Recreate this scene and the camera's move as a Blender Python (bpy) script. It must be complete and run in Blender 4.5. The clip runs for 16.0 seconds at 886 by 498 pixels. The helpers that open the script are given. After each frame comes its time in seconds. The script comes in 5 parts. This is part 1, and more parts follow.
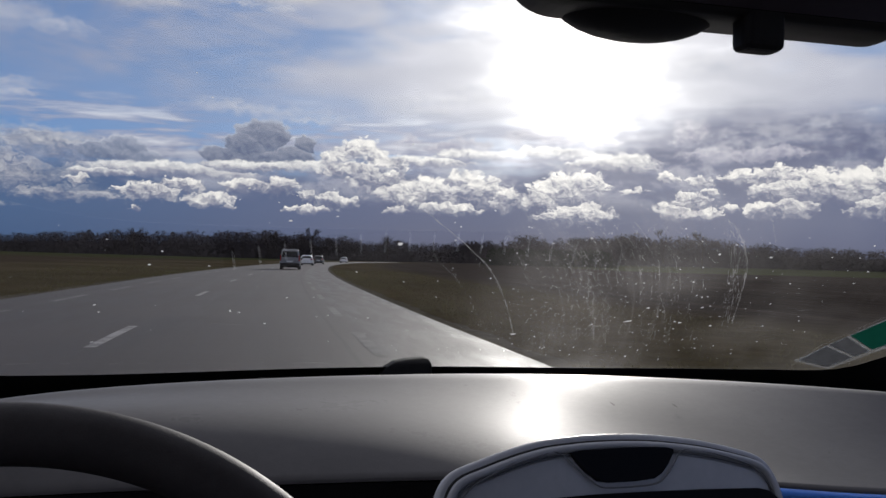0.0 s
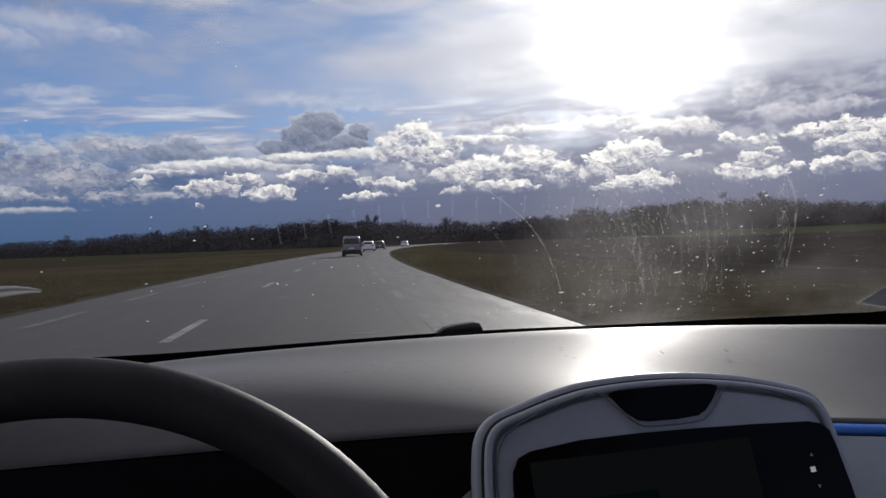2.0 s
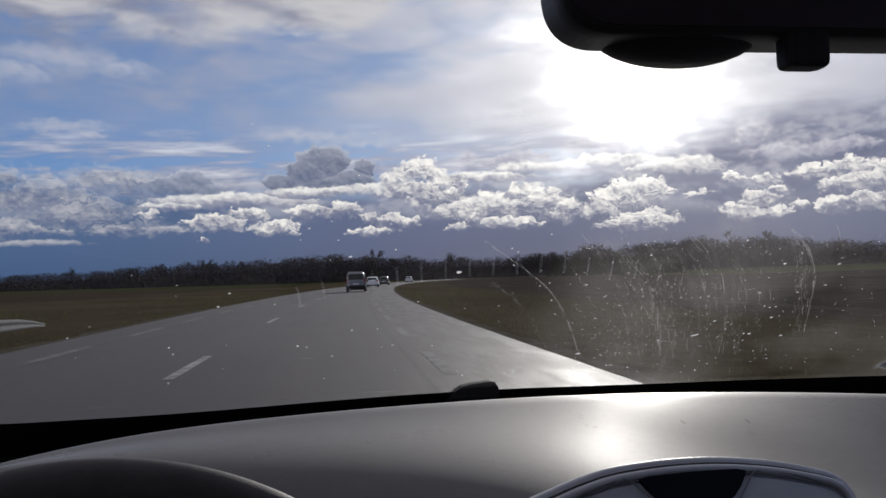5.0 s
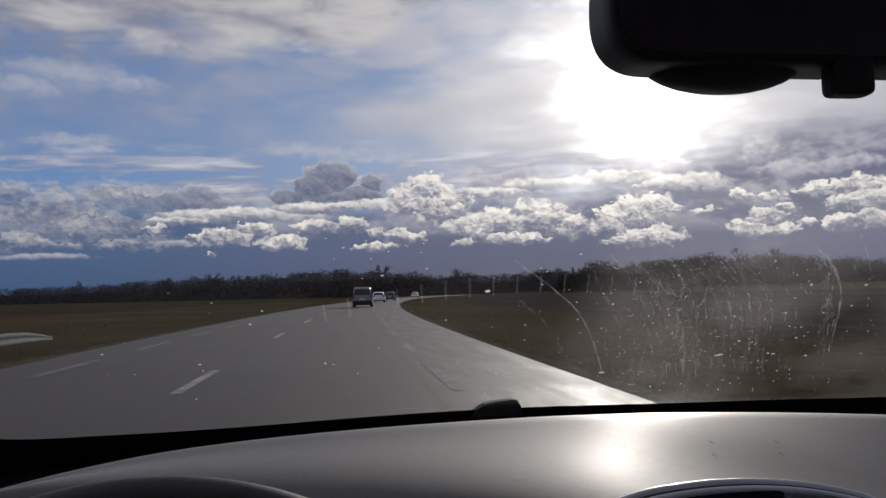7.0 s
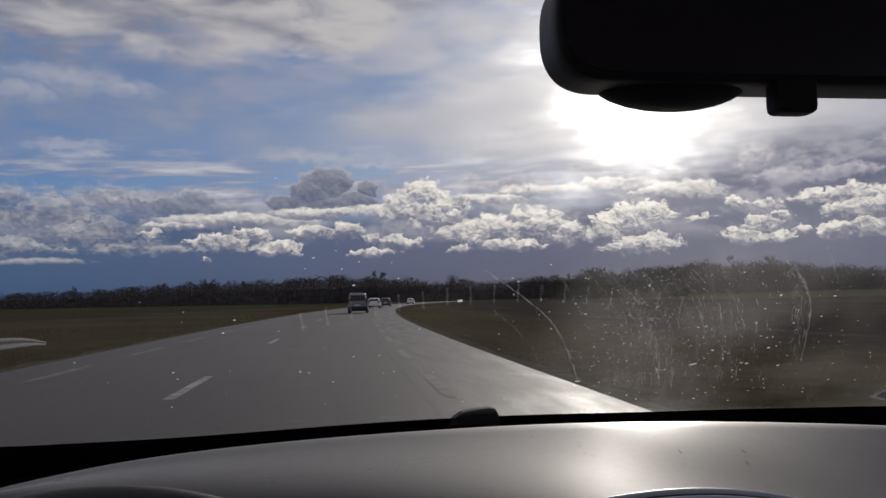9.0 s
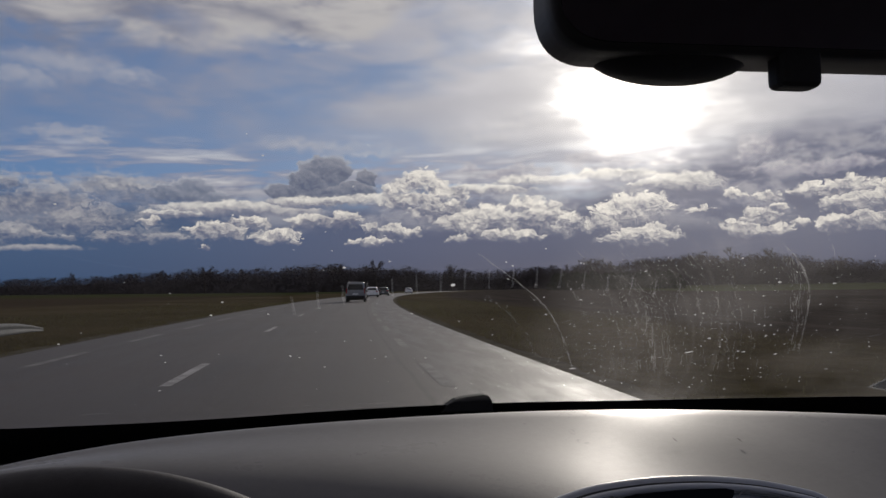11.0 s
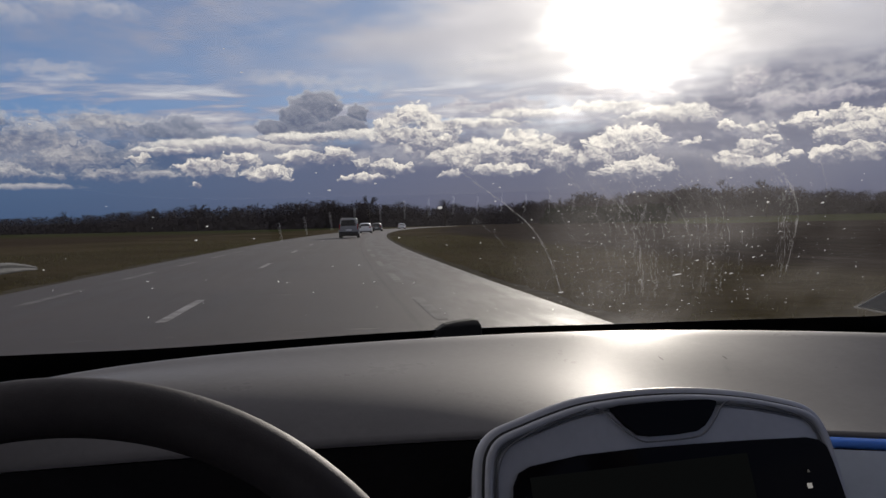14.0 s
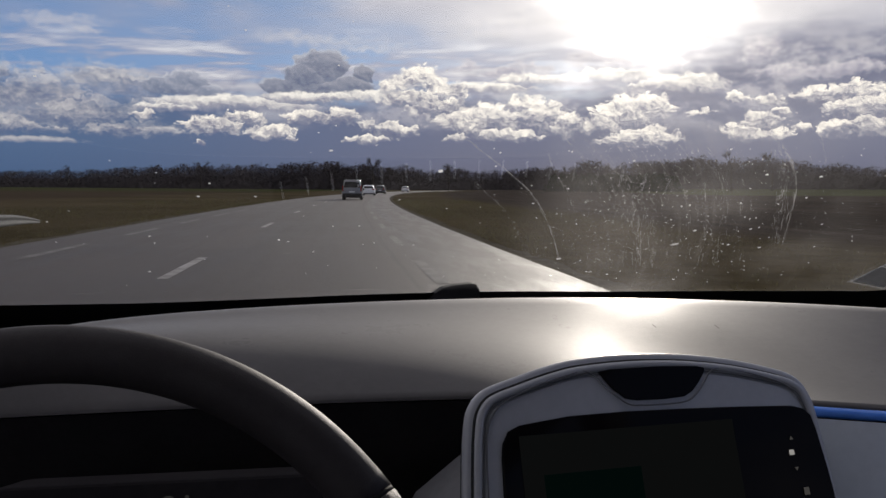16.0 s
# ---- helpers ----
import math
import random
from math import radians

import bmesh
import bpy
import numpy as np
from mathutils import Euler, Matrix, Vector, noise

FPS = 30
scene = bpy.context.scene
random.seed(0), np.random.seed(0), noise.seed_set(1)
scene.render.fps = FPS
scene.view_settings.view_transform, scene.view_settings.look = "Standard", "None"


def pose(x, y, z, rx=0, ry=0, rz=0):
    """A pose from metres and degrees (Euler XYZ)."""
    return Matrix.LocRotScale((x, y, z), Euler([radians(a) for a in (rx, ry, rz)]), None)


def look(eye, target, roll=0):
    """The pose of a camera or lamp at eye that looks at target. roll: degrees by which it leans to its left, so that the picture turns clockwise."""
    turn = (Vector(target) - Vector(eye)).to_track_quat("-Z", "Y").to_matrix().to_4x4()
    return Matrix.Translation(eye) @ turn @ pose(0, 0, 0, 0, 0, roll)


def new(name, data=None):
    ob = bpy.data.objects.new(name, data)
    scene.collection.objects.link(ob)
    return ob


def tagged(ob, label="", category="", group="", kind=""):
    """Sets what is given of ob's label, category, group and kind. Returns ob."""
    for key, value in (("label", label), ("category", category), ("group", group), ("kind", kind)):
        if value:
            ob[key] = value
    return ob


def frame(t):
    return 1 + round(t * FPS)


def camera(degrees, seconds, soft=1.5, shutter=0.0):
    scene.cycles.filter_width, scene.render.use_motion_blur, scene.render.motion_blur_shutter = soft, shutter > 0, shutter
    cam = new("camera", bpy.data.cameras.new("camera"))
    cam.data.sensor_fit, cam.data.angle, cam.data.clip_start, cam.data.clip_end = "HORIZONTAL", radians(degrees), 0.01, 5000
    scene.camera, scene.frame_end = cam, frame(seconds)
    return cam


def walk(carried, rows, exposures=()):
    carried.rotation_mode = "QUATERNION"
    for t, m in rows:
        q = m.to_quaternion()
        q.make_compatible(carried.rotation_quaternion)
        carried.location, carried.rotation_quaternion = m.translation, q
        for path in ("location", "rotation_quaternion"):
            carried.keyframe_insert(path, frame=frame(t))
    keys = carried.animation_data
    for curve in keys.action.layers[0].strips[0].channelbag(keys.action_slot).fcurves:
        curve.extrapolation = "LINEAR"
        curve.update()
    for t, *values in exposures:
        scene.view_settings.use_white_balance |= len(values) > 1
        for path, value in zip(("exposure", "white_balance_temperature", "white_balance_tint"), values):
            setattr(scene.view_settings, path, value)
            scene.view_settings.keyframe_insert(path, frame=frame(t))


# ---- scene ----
cam = camera(57.0, 16.0, soft=1.5)
PATH = [
    (0, (-0.005, 0.001, 1.121), (0.457, 1.947, 1.151), 1.6),
    (0.5, (-0.005, 0.01, 1.115), (0.39, 1.97, 1.075), 1.1),
    (1, (-0.011, 0.008, 1.112), (0.316, 1.981, 1.107), -0.6),
    (1.5, (-0.011, 0.006, 1.118), (0.297, 1.981, 1.174), -1.6),
    (2, (0.016, -0.004, 1.101), (0.333, 1.97, 1.081), -2.1),
    (2.2, (0.019, -0.001, 1.092), (0.35, 1.964, 0.921), -2.2),
    (2.5, (0.017, -0.002, 1.093), (0.355, 1.957, 0.882), -2.4),
    (2.7, (0.012, -0.003, 1.104), (0.349, 1.958, 0.894), -2.4),
    (3, (0.008, -0.007, 1.123), (0.35, 1.961, 1.032), -2.1),
    (3.5, (0.006, -0.01, 1.127), (0.348, 1.961, 1.134), -1.9),
    (4, (0.008, -0.009, 1.129), (0.335, 1.963, 1.154), -2.2),
    (6.5, (-0.024, -0.008, 1.136), (0.262, 1.968, 1.248), -0.8),
    (7, (-0.026, -0.012, 1.137), (0.269, 1.963, 1.244), -1.3),
    (7.5, (-0.023, -0.021, 1.144), (0.277, 1.953, 1.262), -1.7),
    (8, (-0.019, -0.026, 1.145), (0.286, 1.947, 1.263), -1.5),
    (8.5, (-0.014, -0.029, 1.149), (0.287, 1.944, 1.267), -0.8),
    (9, (-0.003, -0.024, 1.14), (0.302, 1.949, 1.262), -1.1),
    (11.5, (0.005, -0.007, 1.13), (0.314, 1.967, 1.202), -0.5),
    (12, (0.0, -0.006, 1.124), (0.305, 1.97, 1.148), -0.6),
    (12.5, (-0.002, -0.007, 1.126), (0.307, 1.969, 1.146), -0.7),
    (13, (0.0, -0.005, 1.125), (0.311, 1.97, 1.126), -1.0),
    (13.5, (0.002, -0.01, 1.13), (0.316, 1.966, 1.132), -1.0),
    (14, (0.012, -0.004, 1.121), (0.335, 1.969, 1.059), -1.2),
    (14.5, (0.022, -0.014, 1.12), (0.35, 1.956, 1.028), -1.8),
    (15, (0.045, -0.03, 1.12), (0.379, 1.938, 0.99), -2.2),
    (15.5, (0.039, -0.027, 1.124), (0.369, 1.941, 0.991), -1.1),
    (16, (0.014, -0.013, 1.12), (0.33, 1.956, 0.971), 0.4),
]
walk(cam, [(t, look(eye, target, roll)) for t, eye, target, roll in PATH],
     exposures=[(0, 0.46, 6500, 10), (1.5, 0.54, 6500, 10), (2.2, 0.60, 6500, 10), (2.7, 0.72, 6500, 10), (3.0, 0.76, 6500, 10), (3.5, 0.71, 6500, 10),
                (4.2, 0.57, 6500, 10), (6.5, 0.34, 6700, 11), (8.0, 0.26, 6800, 11), (11.5, 0.10, 6900, 11), (12.5, 0.14, 6900, 11),
                (14.5, 0.46, 7000, 11), (16, 0.58, 7000, 11)])

# ---- world, sun ----
SUN_AZ, SUN_EL = 22.6, 13.7          # degrees right of the road's direction, above the horizon
SUN_DIR = Vector((math.sin(radians(SUN_AZ)) * math.cos(radians(SUN_EL)),
                  math.cos(radians(SUN_AZ)) * math.cos(radians(SUN_EL)), math.sin(radians(SUN_EL))))


class Nodes:
    """A few short ways to write a node tree."""

    def __init__(self, tree):
        self.tree = tree
        tree.nodes.clear()

    def add(self, kind, operation="", data_type="", blend_type="", use_clamp=False, interpolation_type=""):
        n = self.tree.nodes.new(kind)
        if data_type:
            n.data_type = data_type
        if operation:
            n.operation = operation
        if blend_type:
            n.blend_type = blend_type
        if interpolation_type:
            n.interpolation_type = interpolation_type
        if use_clamp:
            n.use_clamp = True
        return n

    def put(self, socket, value):
        if isinstance(value, bpy.types.NodeSocket):
            self.tree.links.new(value, socket)
        elif value is not None:
            socket.default_value = value

    def m(self, op, a, b=None, c=None, clamp=False):
        n = self.add("ShaderNodeMath", operation=op, use_clamp=clamp)
        for s, v in zip(n.inputs, (a, b, c)):
            self.put(s, v)
        return n.outputs[0]

    def step(self, x, lo, hi):
        n = self.add("ShaderNodeMapRange", interpolation_type="SMOOTHSTEP")
        for s, v in zip(n.inputs, (x, lo, hi, 0.0, 1.0)):
            self.put(s, v)
        return n.outputs[0]

    def lin(self, x, lo, hi, a, b):
        n = self.add("ShaderNodeMapRange")
        for s, v in zip(n.inputs, (x, lo, hi, a, b)):
            self.put(s, v)
        return n.outputs[0]

    def mix(self, f, a, b):
        n = self.add("ShaderNodeMix", data_type="RGBA")
        self.put(n.inputs[0], f)
        for s, v in ((n.inputs[6], a), (n.inputs[7], b)):
            self.put(s, (*v, 1) if isinstance(v, tuple) and len(v) == 3 else v)
        return n.outputs[2]

    def noise(self, vec, scale, detail=4, rough=0.5, warp=0.0):
        n = self.add("ShaderNodeTexNoise")
        self.put(n.inputs["Vector"], vec)
        n.inputs["Scale"].default_value, n.inputs["Detail"].default_value = scale, detail
        n.inputs["Roughness"].default_value, n.inputs["Distortion"].default_value = rough, warp
        return n.outputs["Fac"]

    def spot(self, p, sx, sy, sz=0.0, ax=0.0, ay=0.0):
        """A point stretched by sx, sy and moved along to a level sz of its own."""
        n = self.add("ShaderNodeMapping")
        self.put(n.inputs["Vector"], p)
        n.inputs["Location"].default_value, n.inputs["Scale"].default_value = (ax * sx, ay * sy, sz), (sx, sy, 1.0)
        return n.outputs[0]

    def xyz(self, x, y, z=0.0):
        n = self.add("ShaderNodeCombineXYZ")
        for s, v in zip(n.inputs, (x, y, z)):
            self.put(s, v)
        return n.outputs[0]


def build_sky():
    world = bpy.data.worlds.new("sky")
    scene.world = world
    world.use_nodes = True
    g = Nodes(world.node_tree)
    sky = g.add("ShaderNodeTexSky")
    sky.sky_type, sky.sun_disc = "NISHITA", False
    sky.sun_elevation, sky.sun_rotation = radians(SUN_EL), radians(SUN_AZ)
    sky.air_density, sky.dust_density = 1.0, 0.6
    d = g.add("ShaderNodeTexCoord").outputs["Generated"]
    sep = g.add("ShaderNodeSeparateXYZ")
    g.put(sep.inputs[0], d)
    x, y, z = sep.outputs
    az = g.m("MULTIPLY", g.m("ARCTAN2", x, y), 57.2958)
    el = g.m("MULTIPLY", g.m("ARCSINE", z), 57.2958)
    place = g.spot(g.xyz(az, el), 1.0, 1.0)
    dot = g.add("ShaderNodeVectorMath", operation="DOT_PRODUCT")
    g.put(dot.inputs[0], d)
    dot.inputs[1].default_value = SUN_DIR
    ang = g.m("MULTIPLY", g.m("ARCCOSINE", g.m("MINIMUM", dot.outputs["Value"], 1.0)), 57.2958)
    near = g.m("EXPONENT", g.m("MULTIPLY", ang, -0.075))      # 1 at the sun, fading over some 13 degrees
    add = g.add("ShaderNodeMix", data_type="RGBA", blend_type="MULTIPLY")
    add.inputs[0].default_value = 1.0
    g.put(add.inputs[6], sky.outputs[0])
    add.inputs[7].default_value = (0.06, 0.075, 0.10, 1)
    base = add.outputs[2]
    # clear blue, paler upwards
    blue = g.mix(g.step(el, 6.0, 14.0), (0.042, 0.128, 0.35), (0.098, 0.150, 0.300))
    base = g.mix(0.75, base, blue)

    # thin high veil
    veil = g.noise(g.xyz(g.m("MULTIPLY", az, 0.06), g.m("MULTIPLY", g.m("ADD", el, g.m("MULTIPLY", az, 0.10)), 0.17), 3.1), 1.0, 6, 0.5, 0.4)
    fine = g.noise(g.spot(place, 0.20, 0.60, 8.4), 1.0, 5, 0.56, 0.4)
    cover = g.m("ADD", g.m("ADD", g.m("MULTIPLY", veil, 0.75), g.m("MULTIPLY", fine, 0.35)), g.m("MULTIPLY", near, 0.28))
    alpha = g.m("MULTIPLY", g.step(cover, 0.45, 0.69), g.step(el, 6.0, 11.0))
    alpha = g.m("MULTIPLY", alpha, g.m("SUBTRACT", 1.0, g.m("MULTIPLY", g.m("MULTIPLY", g.m("SUBTRACT", 1.0, g.step(az, 2.0, 14.0)), g.m("SUBTRACT", 1.0, g.step(el, 9.5, 13.0))), 0.75)))
    veil_col = g.mix(near, (0.21, 0.235, 0.335), (0.80, 0.78, 0.78))
    col = g.mix(alpha, base, veil_col)

    # large soft bank high on the far side from the sun
    up = g.noise(g.spot(place, 0.085, 0.17, 1.7), 1.0, 5, 0.56, 0.4)
    bank_edge = g.m("ADD", g.m("ADD", 16.3, g.m("MULTIPLY", g.m("ADD", az, 12.0), 0.20)), g.m("MULTIPLY", g.m("SUBTRACT", up, 0.5), -16.0))
    bank = g.step(g.m("SUBTRACT", el, bank_edge), -1.0, 1.5)
    bank_col = g.mix(g.step(g.m("ADD", g.m("MULTIPLY", fine, 0.6), g.m("MULTIPLY", up, 0.4)), 0.38, 0.62), (0.20, 0.21, 0.275), (0.45, 0.445, 0.465))
    col = g.mix(g.m("MULTIPLY", bank, 0.92), col, bank_col)

    # long streaks below the veil
    st = g.noise(g.xyz(g.m("MULTIPLY", az, 0.11), g.m("MULTIPLY", g.m("SUBTRACT", el, g.m("MULTIPLY", az, 0.03)), 0.85), 5.5), 1.0, 5, 0.6, 0.2)
    band = g.m("MULTIPLY", g.step(el, 4.5, 6.4), g.m("SUBTRACT", 1.0, g.step(el, 8.0, 11.5)))
    st_a = g.m("MULTIPLY", g.step(g.m("ADD", st, g.m("MULTIPLY", near, 0.10)), 0.46, 0.60), band)
    st_col = g.mix(g.step(st, 0.50, 0.72), g.mix(near, (0.22, 0.25, 0.36), (0.45, 0.44, 0.50)), g.mix(near, (0.50, 0.52, 0.58), (0.92, 0.90, 0.88)))
    col = g.mix(st_a, col, st_col)

    # dark rain curtain on the horizon
    ragged = g.m("MULTIPLY", g.m("SUBTRACT", g.noise(g.spot(place, 0.16, 0.3, 9.0), 1.0, 5, 0.5), 0.5), 3.0)
    dark = g.m("SUBTRACT", 1.0, g.step(g.m("SUBTRACT", g.m("ADD", el, ragged), g.lin(az, 19.0, 30.0, 0.0, 3.8)), 4.8, 7.4))
    dark_col = g.mix(g.step(az, -22.0, 14.0), (0.039, 0.078, 0.168), (0.074, 0.084, 0.148))
    dark_col = g.mix(g.step(el, 0.0, 3.5), dark_col, g.mix(g.step(az, -22.0, 14.0), (0.052, 0.096, 0.195), (0.096, 0.108, 0.182)))
    col = g.mix(g.m("MULTIPLY", dark, 0.95), col, dark_col)

    # heaped clouds in rows: each cell of a row may hold one cloud with a ragged round top and a flat base
    def ragged(seed, size, detail):
        return g.m("SUBTRACT", g.noise(g.spot(place, size, size * 1.4, seed), 1.0, detail, 0.62), 0.5)

    warp_a = g.m("ADD", ragged(3.3, 0.26, 4), g.m("MULTIPLY", ragged(5.1, 1.5, 4), 0.75))
    warp_e = g.m("ADD", ragged(17.7, 0.26, 4), g.m("MULTIPLY", ragged(23.9, 1.5, 4), 0.75))
    grain = ragged(29.0, 1.1, 4)
    grey = g.noise(g.spot(place, 0.16, 0.34, 41.0), 1.0, 8, 0.58, 0.2)
    grey_a = g.m("MULTIPLY", g.step(grey, 0.40, 0.56), g.m("MULTIPLY", g.step(el, 3.4, 5.2), g.m("SUBTRACT", 1.0, g.step(g.m("SUBTRACT", el, g.m("MULTIPLY", az, 0.06)), 6.8, 8.6))))
    grey_c = g.mix(g.step(g.m("ADD", grey, g.m("MULTIPLY", grain, 0.5)), 0.42, 0.66), (0.15, 0.165, 0.255), g.mix(near, (0.34, 0.36, 0.43), (0.55, 0.53, 0.55)))
    col = g.mix(g.m("MULTIPLY", grey_a, 0.62), col, grey_c)

    # banks of cloud: each a union of rounded lobes (azimuth, elevation, half width, half height in degrees)
    soft_left = ((-17.9, 5.6, 4.6, 1.43), (-13.3, 6.6, 4.4, 1.19), (-15.0, 4.6, 5.1, 1.35), (-12.2, 3.7, 4.1, 0.71), (-9.8, 6.6, 2.3, 0.79), (-18.5, 3.7, 2.8, 0.99), (-19.2, 6.8, 2.1, 1.03), (-22.2, 5.0, 3.1, 1.79), (-25.6, 5.6, 2.9, 1.59), (-24.2, 4.0, 4.0, 0.99))
    low_streak = ((-17.9, 2.8, 2.8, 0.24), (-9.4, 3.7, 1.1, 0.28), (-22.5, 3.0, 1.7, 0.32))
    small_tower = ((-8.1, 6.9, 1.4, 0.95), (-9.8, 6.5, 1.5, 0.67), (-6.9, 6.3, 1.1, 0.48))
    shelf = ((-5.0, 5.5, 5.8, 0.6), (-0.8, 6.0, 3.5, 0.52), (1.6, 6.1, 2.4, 0.4), (5.1, 6.2, 4.0, 0.52), (-9.4, 5.2, 2.3, 0.32))
    puffs = ((-4.0, 4.5, 0.9, 0.42), (2.0, 4.9, 1.0, 0.5), (6.4, 3.9, 0.9, 0.4), (10.2, 3.5, 0.8, 0.3), (-10.6, 4.7, 0.8, 0.35), (-6.5, 4.1, 2.0, 0.67), (-2.7, 3.7, 1.7, 0.67), (-0.6, 4.7, 1.6, 0.44), (1.7, 4.7, 1.3, 0.67), (3.7, 4.2, 0.6, 0.52), (5.1, 4.1, 1.1, 0.56), (-7.4, 2.9, 0.4, 0.24), (-1.2, 3.3, 0.5, 0.28), (3.9, 3.3, 1.7, 0.32), (-4.6, 4.6, 1.5, 0.4))
    heaps = ((6.0, 6.9, 1.3, 0.8), (7.6, 7.2, 1.7, 1.25), (9.3, 6.6, 1.4, 0.9), (6.9, 6.2, 2.0, 0.9), (8.5, 5.8, 2.3, 1.59), (9.5, 4.6, 1.8, 0.99), (11.0, 4.2, 1.8, 1.03), (12.6, 4.7, 2.4, 1.19), (15.6, 4.9, 2.0, 1.27), (14.6, 5.7, 1.1, 0.79), (17.3, 4.3, 1.9, 0.79), (13.4, 3.6, 2.5, 0.56))
    sun_heaps = ((21.6, 5.0, 2.1, 1.35), (23.1, 5.4, 1.5, 1.03), (22.3, 3.6, 2.8, 0.95), (20.4, 4.4, 1.6, 0.79))
    shelf_sun = ((11.5, 6.9, 4.4, 0.44), (15.9, 7.4, 3.5, 0.52), (20.5, 7.5, 4.3, 0.6), (25.0, 6.9, 3.4, 0.87), (7.1, 7.5, 1.6, 0.48))
    right_puffs = ((30.1, 4.5, 1.3, 0.75), (29.6, 3.7, 2.3, 0.6), (30.7, 5.9, 1.1, 0.52), (28.7, 5.9, 0.7, 0.52), (31.5, 5.1, 0.6, 0.4), (32.4, 4.1, 0.6, 0.32), (26.4, 5.1, 1.0, 0.28), (34.5, 3.9, 1.1, 0.6), (33.4, 6.2, 1.2, 0.52))
    right_heaps = ((35.4, 6.2, 1.6, 0.75), (36.1, 5.2, 2.1, 1.03), (36.5, 4.0, 1.5, 0.71), (38.0, 5.4, 1.7, 1.35), (40.4, 5.2, 2.2, 1.59), (43.0, 5.8, 2.2, 1.43), (45.2, 6.0, 2.1, 1.35), (42.3, 4.1, 3.2, 0.99), (47.3, 5.0, 2.7, 1.79), (50.4, 4.4, 2.0, 1.19))
    dark_scraps = ((19.4, 8.9, 2.2, 0.6), (21.2, 8.4, 1.6, 0.44), (15.1, 8.1, 1.7, 0.44), (10.5, 8.4, 1.0, 0.36), (13.1, 7.9, 1.6, 0.32), (24.5, 8.4, 1.0, 0.28), (30.1, 8.9, 1.3, 0.87), (33.8, 7.5, 4.7, 0.48), (6.7, 7.2, 1.2, 0.32))
    high_streaks = ((-16.0, 10.1, 2.9, 0.44), (-14.1, 9.7, 1.3, 0.24), (0.1, 10.0, 5.1, 0.48), (3.6, 9.6, 3.6, 0.32), (12.8, 11.2, 4.4, 0.48), (15.0, 12.1, 2.6, 0.36), (11.6, 10.4, 3.6, 0.44), (-16.3, 14.4, 3.9, 0.87), (-12.7, 14.1, 2.2, 0.63), (-18.6, 13.3, 2.1, 0.79), (1.7, 16.7, 1.2, 0.32), (-0.6, 17.0, 1.2, 0.24), (37.9, 9.4, 1.6, 0.4), (40.8, 9.9, 0.9, 0.24), (31.3, 13.1, 3.5, 0.79))

    state = [g.xyz(az, el), 0.0, 0.0]                        # where we are in the sky, and how far it is already ruffled
    ruffle = g.xyz(warp_a, warp_e)

    def affine(v, scale, shift):
        n = g.add("ShaderNodeVectorMath", operation="MULTIPLY_ADD")
        for socket, value in zip(n.inputs, (v, scale, shift)):
            g.put(socket, value)
        return n.outputs[0]

    def lobes(table, push_a, push_e):
        """Distance from the nearest lobe's middle (1 at its rim), and the height within that lobe."""
        p, done_a, done_e = state
        v = affine(ruffle, (push_a - done_a, push_e - done_e, 0), p)
        best, height = None, None
        ca0, ce0, ra0, re0 = 0.0, 0.0, 1.0, 1.0
        for ca, ce, ra, re in table:                         # from one lobe's own axes to the next one's
            v = affine(v, (ra0 / ra, re0 / re, 0), ((ca0 - ca) / ra, (ce0 - ce) / re, 0))
            ca0, ce0, ra0, re0 = ca, ce, ra, re
            ln = g.add("ShaderNodeVectorMath", operation="LENGTH")
            g.put(ln.inputs[0], v)
            ln = ln.outputs["Value"]
            y_part = g.add("ShaderNodeVectorMath", operation="DOT_PRODUCT")
            g.put(y_part.inputs[0], v)
            y_part.inputs[1].default_value = (0, 1, 0)
            y_part = y_part.outputs["Value"]
            if best is None:
                best, height = ln, y_part
            else:
                height = g.m("MULTIPLY_ADD", g.m("LESS_THAN", ln, best), g.m("SUBTRACT", y_part, height), height)
                best = g.m("MINIMUM", best, ln)
        state[:] = affine(v, (ra0, re0, 0), (ca0, ce0, 0)), push_a, push_e
        return best, height

    def heap(shift_a, shift_e):
        """Rounded knobs on knobs, with dark creases between them."""
        n = g.add("ShaderNodeTexVoronoi")
        n.feature, n.voronoi_dimensions, n.normalize = "F1", "2D", True
        g.put(n.inputs["Vector"], g.xyz(g.m("MULTIPLY", g.m("ADD", g.m("ADD", az, shift_a), g.m("MULTIPLY", warp_a, 1.4)), 0.95),
                                        g.m("MULTIPLY", g.m("ADD", g.m("ADD", el, shift_e), g.m("MULTIPLY", warp_e, 1.4)), 1.30)))
        n.inputs["Scale"].default_value, n.inputs["Detail"].default_value = 1.0, 3.0
        n.inputs["Roughness"].default_value, n.inputs["Lacunarity"].default_value = 0.58, 2.3
        return g.m("SUBTRACT", 1.0, g.m("MULTIPLY", n.outputs["Distance"], 2.0))

    def billow(shift):
        return g.noise(g.spot(place, 0.62, 0.80, 51.0, shift, shift), 1.0, 5, 0.58, 0.2)

    knob = heap(0.0, 0.0)
    relief = g.m("ADD", g.m("MULTIPLY", g.m("SUBTRACT", knob, heap(0.08, 0.15)), 1.6), g.m("MULTIPLY", g.m("SUBTRACT", billow(0.0), billow(0.36)), 2.6))
    knob = g.m("SUBTRACT", knob, 0.42)

